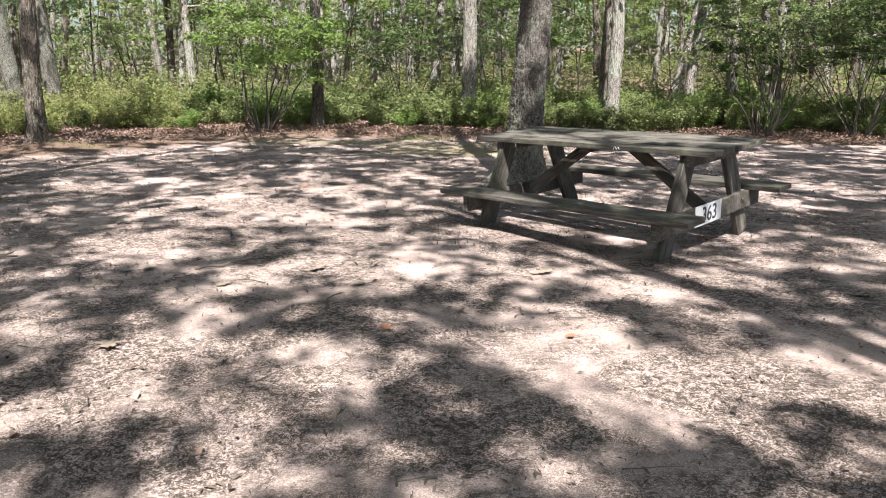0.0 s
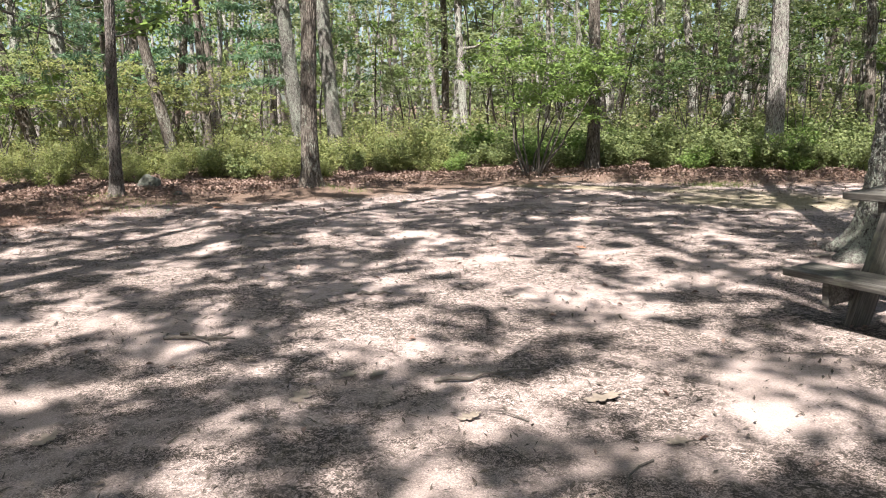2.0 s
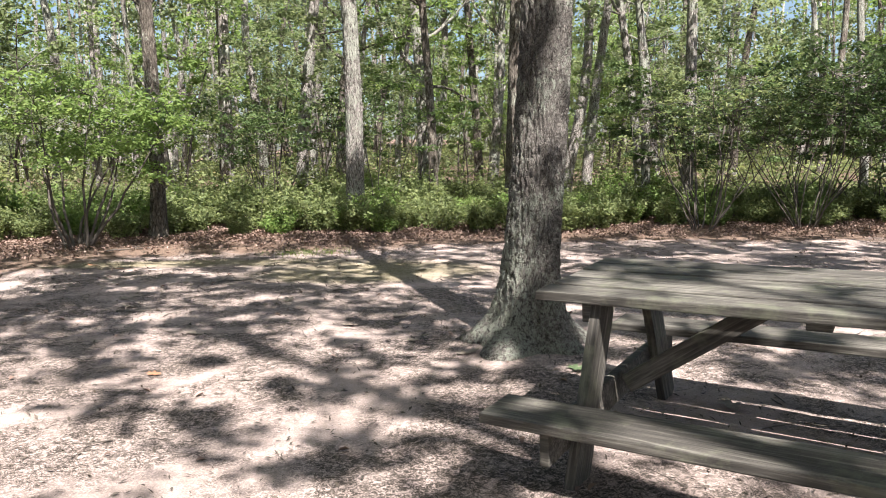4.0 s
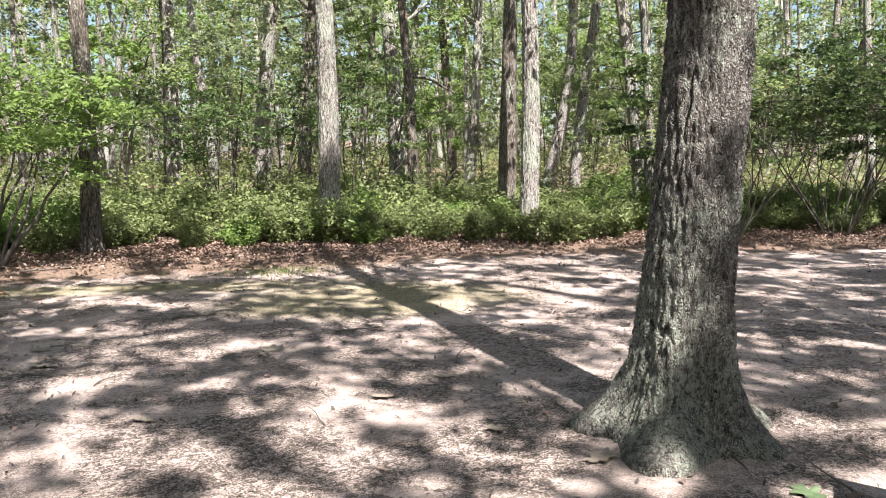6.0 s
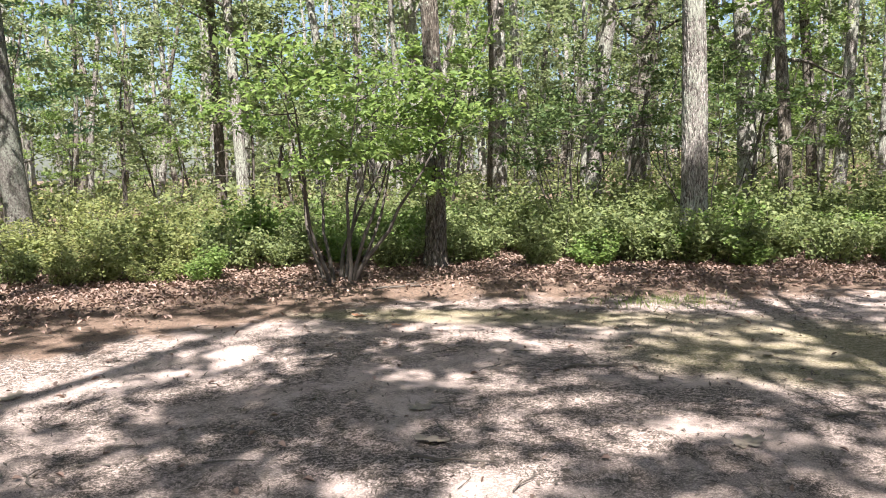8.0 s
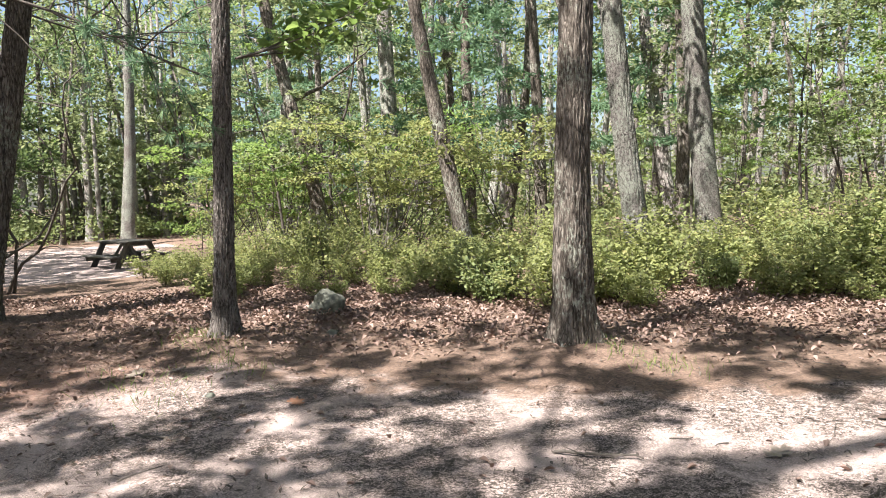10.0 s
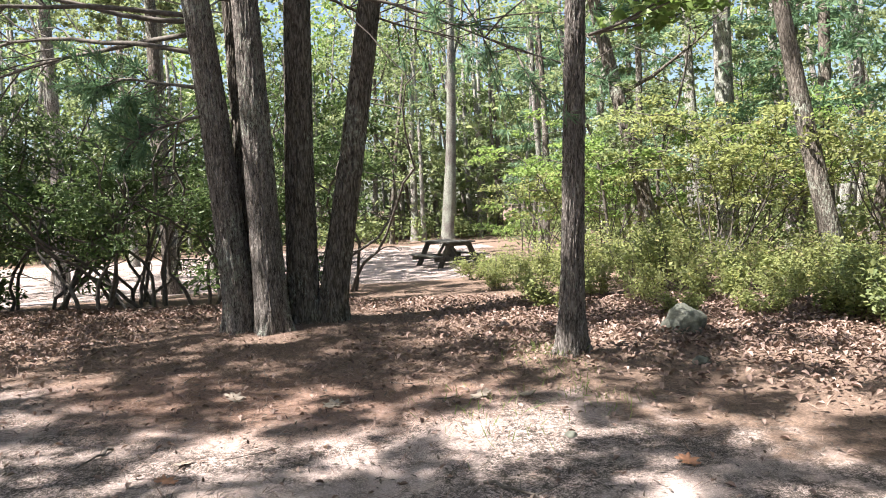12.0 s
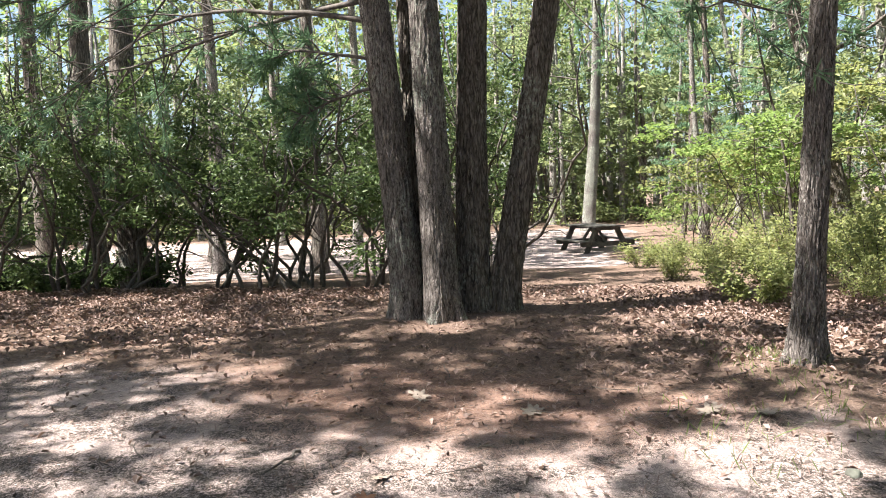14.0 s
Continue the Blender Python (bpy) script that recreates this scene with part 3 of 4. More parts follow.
def build_clump(x, y):
    """Four or five trunks from one root plate: oaks and a white pine with dead limbs."""
    specs = [
        ("pine_tree", (-0.02, -0.25), 0.135, (0.003, -0.085), PINE_BARK, "white pine with long bare lower limbs"),
        ("oak_tree", (0.18, 0.03), 0.138, (0.0, -0.05), PINE_BARK, "furrowed oak trunk in a clump"),
        ("oak_tree", (-0.18, 0.32), 0.143, (0.003, 0.03), DARK_BARK, "shaded dark oak trunk in a clump"),
        ("oak_tree", (-0.12, 0.57), 0.124, (0.02, 0.175), DARK_BARK, "outward-leaning mossy oak trunk in a clump"),
        ("pine_tree", (-0.2, -0.14), 0.075, (0.0, -0.04), DARK_BARK, "slim dark pine trunk in a clump"),
    ]
    for k, (name, (dx, dy), r, lean, bark, label) in enumerate(specs):
        t = build_tree(name, x + dx, y + dy, r, 13, lean, bark, label, SPARSE[k % 2], 0.66, 0.9 if k in (0, 3) else 0.6, 40, 300 + k, (), "clump of trunks", 0.05, 0.3, True)
        if k == 0:
            rng = np.random.default_rng(77)
            lines, items = [], []
            for z, bearing, length, rise in ((2.56, -98, 3.6, 0.02), (2.85, -84, 3.8, 0.0), (2.9, -70, 3.6, -0.08), (2.25, -100, 1.0, 0.06), (2.75, -115, 3.2, -0.06), (3.2, -60, 3.4, 0.15), (3.3, 70, 3.4, -0.12), (3.1, 60, 4.4, -0.2), (2.0, -95, 0.8, 0.02), (3.4, -120, 3.0, 0.1), (3.5, 100, 3.5, -0.05)):
                base = Vector((lean[0] * z, lean[1] * z, z))
                way = Vector((math.cos(radians(bearing)), math.sin(radians(bearing)), rise))
                line = wander(rng, base, way, length, 12, 0.07, 0.0)
                limb = [(line, taper(0.027 if length > 2 else 0.02, 0.005, len(line)))]
                for j in range(4, 12):
                    for _ in range(2):
                        w = wander(rng, line[j], way + Vector(rng.normal(size=3)) * Vector((0.7, 0.7, 0.35)).length * 0.6, length * 0.42, 6, 0.14, -0.01)
                        limb.append((w, taper(0.009, 0.002, len(w))))
                        if j > 5:
                            lines.append(w)
                child("limb", tubes("limb", limb, TWIG, 5), t, None, "bare grey limb with dead twigs")
            v, tr = needle_tufts(rng, lines, 8)
            child("needles", triangles("needles", v, tr, PINE_NEEDLE), t, None, "sparse green pine needles")


build_clump(-11.05, 8.15)
build_tree("oak_tree", -8.92, 10.27, 0.078, 9, (0.028, 0.05), PINE_BARK, "slender young oak on a mossy foot", SPARSE[1], 0.7, 0.8, 28, 401, (), "trees round the clearing", 0.05, 0.6, True)

# unseen tall oaks, added beside and behind the walker to shade the clearing: place, lean, crown
HIGH = []
for k in range(3):
    HIGH.append(crown_mesh("crown", 90 + k, OAK_LEAF, 0.0, 4.2, 6.2, (8400, 5200, 7600)[k], 0.18, 270, puff=(0.024, 0.08)))
SHADE = [
    (3.6, -5.6, 0.0, 0.02, 0), (-2.6, -6.6, 0.01, 0.0, 1), (7.2, 0.4, -0.03, 0.03, 2), (9.0, 5.6, -0.03, 0.0, 0),
    (4.4, -1.4, -0.26, 0.03, 1), (-7.0, 0.2, 0.2, 0.06, 2), (-10.2, -0.8, 0.03, 0.05, 1), (-13.2, -3.2, 0.02, 0.03, 1),
    (6.4, 4.4, -0.3, 0.03, 2), (-5.8, 3.4, 0.24, 0.07, 0), (-6.4, -4.4, 0.02, 0.02, 2), (11.0, 9.4, -0.04, 0.0, 1), (12.5, -1.0, 0.0, 0.0, 0), (8.5, -8.0, 0.0, 0.0, 2), (0.6, -11.0, 0.02, 0.0, 0), (-9.0, -9.5, 0.0, 0.02, 1),
]
for k, (x, y, a, b, c) in enumerate(SHADE):
    build_tree("oak_tree", x, y, 0.17, 15.5, (a, b), (GREY_BARK, DARK_BARK)[k % 2], "unseen tall oak added to shade the clearing", HIGH[c], 0.62, 1.0, 12, 500 + k, (), "trees round the clearing")
# oaks added behind the laurel so their crowns shade the far sand
for k, (x, y) in enumerate([(-20.5, 0.5), (-24.0, 3.2), (-28.5, 2.0), (-32.0, 5.0), (-25.5, -3.0), (-36.0, 3.0), (-22.0, 6.0), (-29.5, 6.5)]):
    build_tree("oak_tree", x, y, 0.18, 16, (0.01, 0.02), (DARK_BARK, GREY_BARK)[k % 2], "tall oak added to shade the far sandy clearing", HIGH[k % 3], 0.6, 1.0, 10, 540 + k, (), "trees of the wood")

# trees of the wood, thinner with distance
rng = np.random.default_rng(21)
TRUNKS = []
for k in range(6):
    pts = trunk_points(np.random.default_rng(700 + k), 13, (float(rng.normal()) * 0.05, float(rng.normal()) * 0.04), 0.25)
    v, f = tube_arrays(pts, trunk_radii(0.13, pts, 0.4), 10, 0.15, k * 2.1)
    TRUNKS.append((mesh_from("trunk", v, f, (GREY_BARK, DARK_BARK, GREY_BARK)[k % 3], True), pts[9]))
placed = [(x, y) for x, y, *_ in NAMED] + [(-11, 8.2), (-9.1, 10.4), (0.9, 8.4)]
count = 0
while count < 200:
    a, d = rng.uniform(-60, 125), 13 + 40 * rng.uniform() ** 0.8
    x, y = -3 - math.sin(radians(a)) * d, 9 + math.cos(radians(a)) * d
    if edge_gap(x, y) < 5.5 or (-23 < x < -9 and y < 18.5) or (far_sand(x, y) > 0.02 or (-44 < x < -13 and -12 < y < 12 + 0.36 * (-x - 16))) or any((x - p) ** 2 + (y - q) ** 2 < 2.2 for p, q in placed):
        continue
    placed.append((x, y))
    me, top = TRUNKS[count % 6]
    s = rng.uniform(0.6, 1.35)
    tree = empty("oak_tree", x, y, None, float(rng.uniform(0, 360)), "slender oak deep in the wood", "tree", "trees of the wood")
    child("trunk", me, tree, Matrix.Diagonal((s, s, 1, 1)))
    child("crown", THIN[count % 5][0] if x > -8 else SPARSE[count % 2][0], tree, pose(top.x * s, top.y * s, 5.2 + rng.uniform(0, 2.5), 0, 0, float(rng.uniform(0, 360))), "green leafy crown")
    count += 1

for k in range(70):
    a, d = rng.uniform(68, 135), rng.uniform(39, 56)
    x, y = -3 - math.sin(radians(a)) * d, 9 + math.cos(radians(a)) * d
    if far_sand(x, y) > 0.02 or x > -41:
        x -= 8
    me, top = TRUNKS[k % 6]
    tree = empty("oak_tree", x, y, None, float(rng.uniform(0, 360)), "leafy oak beyond the far sand", "tree", "trees of the wood")
    child("trunk", me, tree)
    child("crown", CANOPY[k % 5][0], tree, pose(0, 0, rng.uniform(0.6, 4.5), 0, 0, float(rng.uniform(0, 360))) @ Matrix.Scale(1.25, 4), "green leafy crown")

# leafy saplings of the understorey
SAPLING = []
for k in range(4):
    r2 = np.random.default_rng(800 + k)
    items = [(wander(r2, (0, 0, -0.1), (0, 0, 1), 3.6, 8, 0.09, 0.1), taper(0.03, 0.008, 9))]
    for j in range(7):
        base = items[0][0][2 + j % 6]
        w = wander(r2, base, (r2.normal(), r2.normal(), 0.5), 1.2, 5, 0.15)
        items.append((w, taper(0.012, 0.003, 6)))
    SAPLING.append((tubes("stem", items[:1], STEM, 6), tubes("twigs", items[1:], STEM, 4)))
count = 0
while count < 92:
    a, d = rng.uniform(-60, 125), 9.5 + 26 * rng.uniform() ** 0.8
    x, y = -3 - math.sin(radians(a)) * d, 9 + math.cos(radians(a)) * d
    if edge_gap(x, y) < 6.0 or far_sand(x, y) > 0.02 or (-44 < x < -13 and -12 < y < 12.6 + 0.36 * (-x - 16)):
        continue
    if (x < -11 and rng.uniform() < 0.5) or (-6.5 < x < -1.0 and y < 21):
        continue
    s = rng.uniform(0.8, 1.5)
    tree = empty("sapling", x, y, None, float(rng.uniform(0, 360)), "leafy green sapling in the understorey", "sapling", "saplings of the wood")
    tree.scale = (s, s, s)
    child("stem", SAPLING[count % 4][0], tree)
    tagged(child("twig_spray", SAPLING[count % 4][1], tree), kind="stuff")
    child("crown", LOW_CROWN[count % 5][0], tree, pose(0, 0, 1.5, 0, 0, float(rng.uniform(0, 360))))
    count += 1


# ---- white pines with blue-green plumes in the wood ----
def pine_crown(seed):
    r2 = np.random.default_rng(seed)
    c, r = [], []
    for k in range(90):
        z = r2.uniform(0.0, 8.5)
        a, d = r2.uniform(0, 6.283), r2.uniform(0.3, 1) * (2.6 - 0.22 * z)
        c.append((math.cos(a) * d, math.sin(a) * d, round(z / 0.7) * 0.7 + d * 0.1))
        r.append(r2.uniform(0.35, 0.65))
    at = clumps(r2, c, r, 5200, 0.22)
    v, t = kite_arrays(r2, at, 0.26, 0.16, 0.3)
    return triangles("plumage", v, t, PINE_NEEDLE)


PLUMES = [pine_crown(300), pine_crown(301)]
for k, (x, y) in enumerate([(-13.9, 18.9), (-16.2, 18.9), (-11.6, 20.4), (-18.9, 20.5), (-24.0, 19.0), (-27.5, 20.5), (-33.0, 19.5)]):
    t = build_tree("pine_tree", x, y, 0.14, 12, (0.0, 0.0), DARK_BARK, "white pine with soft blue-green plumes", None, 0.6, 1.0, 10, 600 + k, (), "pines of the wood")
    child("plumage", PLUMES[k % 2], t, pose(0, 0, 1.9, 0, 0, k * 50.0))


# ---- the tall shrub at the clearing's edge ----
def build_tall_shrub(x, y, label, stems=11, h=2.6, spread=0.35, seed=3, leaves=4200, mat=None, size=0.085, thick=0.014, puff=0.3):
    r2 = np.random.default_rng(seed)
    shrub = empty("shrub", x, y, None, 0, label, "shrub", "shrubs at the clearing's edge")
    tips, spray = [], []
    for k in range(stems):
        a = r2.uniform(0, 6.283)
        line = wander(r2, (math.cos(a) * 0.14, math.sin(a) * 0.14, -0.05), (math.cos(a) * spread, math.sin(a) * spread, 1), h * r2.uniform(0.8, 1.15), 9, 0.11, 0.03)
        items = [(line, taper(thick, 0.005, 10))]
        for j in (6, 7, 8, 9, 9):
            w = wander(r2, line[j], Vector((r2.normal(), r2.normal(), 0.25)), 0.3 * h, 5, 0.2)
            spray.append((w, taper(0.008, 0.002, 6)))
            tips.append(w[-1])
            tips.append(w[-2])
        child("stem", tubes("stem", items, STEM, 6), shrub)
    tagged(child("twig_spray", tubes("twig_spray", spray, STEM, 5), shrub), kind="stuff")
    at = clumps(r2, [tuple(p) for p in tips], [puff] * len(tips), leaves, 0.25)
    v, t = leaf_arrays(r2, at, size, 0.5, 0.6)
    child("foliage", triangles("foliage", v, t, mat or BRIGHT_LEAF), shrub)
    return shrub


build_tall_shrub(-3.72, 15.25, "tall many-stemmed shrub with bright green leaves", 9, 2.3, 0.5, 3, 5200, BRIGHT_LEAF, 0.085, 0.027, 0.42)
for k, (x, y) in enumerate([(-14.4, 15.4), (-17.4, 15.2), (-18.6, 13.6), (-20.2, 14.9), (-12.4, 16.9), (-15.4, 16.6)]):
    build_tall_shrub(x, y, "airy yellow-green shrub with layered leaves", 8, 2.0 + 0.15 * (k % 3), 0.55, 30 + k, 2600, (YELLOW_BUSH_LEAF, BRIGHT_LEAF)[k % 2], 0.085, 0.013, 0.36)
build_tall_shrub(6.6, 15.6, "bare-stemmed brush with sparse leaves", 12, 2.7, 0.45, 4, 1500, BUSH_LEAF)
build_tall_shrub(8.6, 15.4, "bare-stemmed brush with sparse leaves", 10, 3.0, 0.4, 5, 2500, LAUREL_LEAF)
build_tall_shrub(1.2, 19.6, "crooked laurel with dark leaves", 9, 2.6, 0.5, 6, 2600, LAUREL_LEAF)
build_tall_shrub(-0.9, 19.5, "crooked laurel with dark leaves", 9, 2.3, 0.5, 7, 2600, LAUREL_LEAF)
build_tall_shrub(-13.6, 14.6, "yellow-green shrub with thin stems", 10, 2.3, 0.5, 8, 3200, YELLOW_BUSH_LEAF)
build_tall_shrub(-16.3, 14.0, "bright green shrub with thin stems", 10, 2.6, 0.5, 9, 3600, BRIGHT_LEAF)
for k, (x, y) in enumerate([(7.6, 17.2), (9.6, 16.6), (11.4, 17.0), (13.2, 16.2), (10.2, 18.6)]):
    build_tall_shrub(x, y, "dense dark green laurel at the wood's edge", 10, 3.0, 0.55, 20 + k, 5200, LAUREL_LEAF, 0.1)
build_tall_shrub(11.0, 15.5, "dark leafy laurel beside the clearing", 11, 2.8, 0.5, 10, 5200, LAUREL_LEAF)


# ---- laurel thicket ----
def build_laurel(x, y, seed, h=2.7, leaves=3600):
    r2 = np.random.default_rng(seed)
    shrub = empty("laurel", x, y, None, 0, "twisted dark laurel with glossy leaves above bare stems", "shrub", "laurel thicket")
    tips, spray = [], []
    for k in range(6):
        a = r2.uniform(0, 6.283)
        line = wander(r2, (math.cos(a) * 0.2, math.sin(a) * 0.2, -0.05), (math.cos(a) * 0.4, math.sin(a) * 0.4, 1), h * r2.uniform(0.85, 1.2), 13, 0.32, 0.1)
        items = [(line, taper(0.025, 0.007, 14))]
        for j in range(3, 13, 2):
            w = wander(r2, line[j], Vector((r2.normal(), r2.normal(), 0.3)), 0.8, 6, 0.35)
            spray.append((w, taper(0.010, 0.003, 7)))
            if j > 3:
                tips += [w[-1], w[-2], w[-3]]
        child("stem", tubes("stem", items, TWIG, 6), shrub)
    tagged(child("twig_spray", tubes("twig_spray", spray, TWIG, 5), shrub), kind="stuff")
    at = clumps(r2, [tuple(p) for p in tips], [0.26] * len(tips), leaves, 0.6)
    v, t = leaf_arrays(r2, at, 0.078, 0.38, 0.35)
    child("foliage", triangles("foliage", v, t, LAUREL_LEAF), shrub)


for k, (x, y) in enumerate([(-14.0, 7.4), (-14.3, 6.7), (-13.9, 6.0), (-14.6, 5.3), (-14.2, 4.1), (-14.9, 3.3), (-14.2, 2.4), (-15.3, 1.6), (-15.0, 8.4), (-14.5, 9.2), (-15.2, 6.2), (-15.4, 4.6), (-14.3, 0.6), (-13.6, -0.6)]):
    build_laurel(x, y, 900 + k, 3.2 if k < 8 else 3.7)


# ---- low bushes ----
def bush_mesh(seed, mat, w, h, leaves, size, blades=leaf_arrays):
    r2 = np.random.default_rng(seed)
    items, tips = [], []
    for k in range(13):
        a = r2.uniform(0, 6.283)
        s = r2.uniform(0.1, 1)
        line = wander(r2, (math.cos(a) * 0.12, math.sin(a) * 0.12, -0.05), (math.cos(a) * s * w, math.sin(a) * s * w, h), h * r2.uniform(0.7, 1.1), 6, 0.15, 0.02)
        items.append((line, taper(0.008, 0.002, 7)))
        tips += line[2:]
    at = clumps(r2, [tuple(p) for p in tips], [0.1 + 0.1 * w] * len(tips), leaves, 0.6)
    at[:, 2] = np.abs(at[:, 2])
    v, t = blades(r2, at, size, 0.6, 0.6)
    return tubes("stems", items, STEM, 4), triangles("foliage", v, t, mat)


BUSHES = [bush_mesh(200 + k, (BUSH_LEAF, BUSH_LEAF, YELLOW_BUSH_LEAF, BRIGHT_LEAF, YELLOW_BUSH_LEAF)[k], (0.7, 0.6, 0.65, 0.6, 0.5)[k], (0.75, 0.62, 0.8, 0.7, 0.6)[k], 1600, (0.066, 0.062, 0.054, 0.068, 0.054)[k]) for k in range(5)]
BACK_BUSHES = [bush_mesh(200 + k, (BUSH_LEAF, BUSH_LEAF, YELLOW_BUSH_LEAF, BRIGHT_LEAF, YELLOW_BUSH_LEAF)[k], (0.7, 0.6, 0.65, 0.6, 0.5)[k], (0.75, 0.62, 0.8, 0.7, 0.6)[k], 1700, (0.066, 0.062, 0.054, 0.068, 0.054)[k], kite_arrays) for k in range(5)]
LAUREL_LOW = bush_mesh(219, LAUREL_LEAF, 0.6, 0.6, 1100, 0.08)[1]
rng = np.random.default_rng(31)
count, tries, spots = 0, 0, []
while count < 270 and tries < 20000:
    tries += 1
    x, y = rng.uniform(-24, 14), rng.uniform(11, 24)
    g = edge_gap(x, y)
    if g < 2.3 or g > 7.5 or far_sand(x, y) > 0.02 or (x < -13.2 and y < 11.2 + 0.36 * max(0, -x - 15)) or x < -24:
        continue
    if any((x - p) ** 2 + (y - q) ** 2 < 0.42 for p, q in spots):
        continue
    spots.append((x, y))
    green = x > -5.5
    k = int(rng.choice([0, 1, 3, 0] if green else [2, 4, 2, 4] if x < -10 else [2, 4, 1, 4]))
    s = rng.uniform(0.6, 1.2) * (0.9 if g < 3.2 else 1.1) * (0.74 if x < -9 else 1.0)
    bush = empty("bush", x, y, None, float(rng.uniform(0, 360)), "low leafy green huckleberry bush" if green else "low yellow-green huckleberry bush", "bush", "bushes at the wood's edge")
    bush.scale = (s, s, s * rng.uniform(0.85, 1.15))
    shape = (BUSHES if g < 3.6 else BACK_BUSHES)[k]
    tagged(child("stem_clump", shape[0], bush), kind="stuff")
    child("foliage", shape[1], bush)
    count += 1


for k, x in enumerate(np.arange(-9.0, 9.5, 0.62)):
    x = float(x) + rng.uniform(-0.15, 0.15)
    y = 13.0
    while edge_gap(x, y) < 2.1 + 0.35 * math.sin(k * 1.9):
        y += 0.1
    s = rng.uniform(0.55, 0.95)
    bush = empty("bush", x, y, None, float(rng.uniform(0, 360)), "small leafy bush at the leaf litter's edge", "bush", "bushes at the wood's edge")
    bush.scale = (s, s, s * rng.uniform(0.8, 1.1))
    j = int(rng.choice([0, 1, 3] if x > -5.5 else [2, 4, 4]))
    tagged(child("stem_clump", BUSHES[j][0], bush), kind="stuff")
    child("foliage", BUSHES[j][1], bush)


def scattered(n, lo, hi, seed, test):
    r2 = np.random.default_rng(seed)
    out = []
    while len(out) < n:
        x, y = r2.uniform(lo[0], hi[0]), r2.uniform(lo[1], hi[1])
        if test(x, y, r2):
            out.append((x, y, height(x, y)))
    return np.array(out)


# undergrowth that carpets the wood beyond
def in_wood(x, y, r2):
    g = edge_gap(x, y)
    return g > 6 and far_sand(x, y) < 0.02 and not (x < -13 and y < 12.0 + 0.36 * (-x - 16) and x > -44) and r2.uniform() < 1 / (1 + g / 22)


def build_undergrowth():
    c = scattered(1500, (-45, 15), (25, 55), 41, in_wood)
    r2 = np.random.default_rng(42)
    c[:, 2] += r2.uniform(0.25, 0.75, len(c))
    at = clumps(r2, c, r2.uniform(0.5, 0.95, len(c)), 70000, 0.65)
    v, t = kite_arrays(r2, at, 0.12, 0.6, 0.4)
    tagged(new("undergrowth", triangles("undergrowth", v, t, BUSH_LEAF)), "knee-high green undergrowth carpeting the wood", "undergrowth", kind="stuff")
    c = scattered(240, (-45, 15), (25, 55), 43, in_wood)
    c[:, 2] += r2.uniform(0.3, 0.8, len(c))
    at = clumps(r2, c, r2.uniform(0.5, 0.95, len(c)), 16000, 0.65)
    v, t = kite_arrays(r2, at, 0.12, 0.6, 0.4)
    tagged(new("undergrowth", triangles("undergrowth", v, t, YELLOW_BUSH_LEAF)), "yellowing undergrowth in the wood", "undergrowth", kind="stuff")


build_undergrowth()


def build_far_brush():
    r2 = np.random.default_rng(45)
    n = 420
    c = np.stack([r2.uniform(-60, -41, n), r2.uniform(-14, 24, n), np.full(n, -0.3)], 1)
    c[:, 2] += r2.uniform(0, 0.9, n)
    v, t = kite_arrays(r2, clumps(r2, c, r2.uniform(0.6, 1.3, n), 24000, 0.6), 0.2, 0.6, 0.4)
    tagged(new("undergrowth", triangles("undergrowth", v, t, BUSH_LEAF)), "green brush beyond the far sand", "undergrowth", kind="stuff")


build_far_brush()


def build_far_woods():
    r2 = np.random.default_rng(51)
    n = 1500
    a, d = r2.uniform(-65, 150, n), r2.uniform(40, 78, n)
    z = 19 * r2.uniform(0.0, 1, n) ** 1.5
    c = np.stack([-3 - np.sin(np.radians(a)) * d, 9 + np.cos(np.radians(a)) * d, z], 1)
    at = clumps(r2, c, r2.uniform(1.2, 3.2, n), 110000, 0.6)
    v, t = kite_arrays(r2, at, 0.4, 0.6, 0.3)
    woods = tagged(new("far_woods"), "sunlit green woods closing the distance", "woods", kind="stuff")
    child("foliage", triangles("far_foliage", v, t, OAK_LEAF), woods)
    n = 700
    a, d, z = r2.uniform(-65, 150, n), r2.uniform(46, 70, n), r2.uniform(5, 24, n)
    c = np.stack([-3 - np.sin(np.radians(a)) * d, 9 + np.cos(np.radians(a)) * d, z], 1)
    v, t = kite_arrays(r2, clumps(r2, c, r2.uniform(1.4, 3.4, n), 80000, 0.6), 0.42, 0.6, 0.3)
    child("treetops", triangles("far_treetops", v, t, BRIGHT_LEAF), woods)
    n = 1300
    a, d, z = r2.uniform(-65, 150, n), r2.uniform(34, 60, n), 5.5 * r2.uniform(0, 1, n) ** 1.2
    c = np.stack([-3 - np.sin(np.radians(a)) * d, 9 + np.cos(np.radians(a)) * d, z], 1)
    c = c[[not (-42 < p[0] < -12 and p[1] < 13 + 0.36 * (-p[0] - 16)) for p in c]]
    c[:, 2] += [height(p[0], p[1]) for p in c]
    v, t = kite_arrays(r2, clumps(r2, c, r2.uniform(0.8, 1.9, len(c)), 90000, 0.55), 0.26, 0.6, 0.3)
    child("understorey", triangles("far_understorey", v, t, BUSH_LEAF), woods)
    items = []
    for _ in range(260):
        b, e = radians(r2.uniform(-65, 150)), r2.uniform(42, 75)
        x, y = -3 - math.sin(b) * e, 9 + math.cos(b) * e
        zz = height(x, y)
        items.append(([(x, y, zz - 0.2), (x + r2.normal() * 0.2, y, zz + 5), (x + r2.normal() * 0.5, y, zz + 14)], (0.2, 0.15, 0.06)))
    child("trunks", tubes("far_trunks", items, GREY_BARK, 6), woods)


build_far_woods()


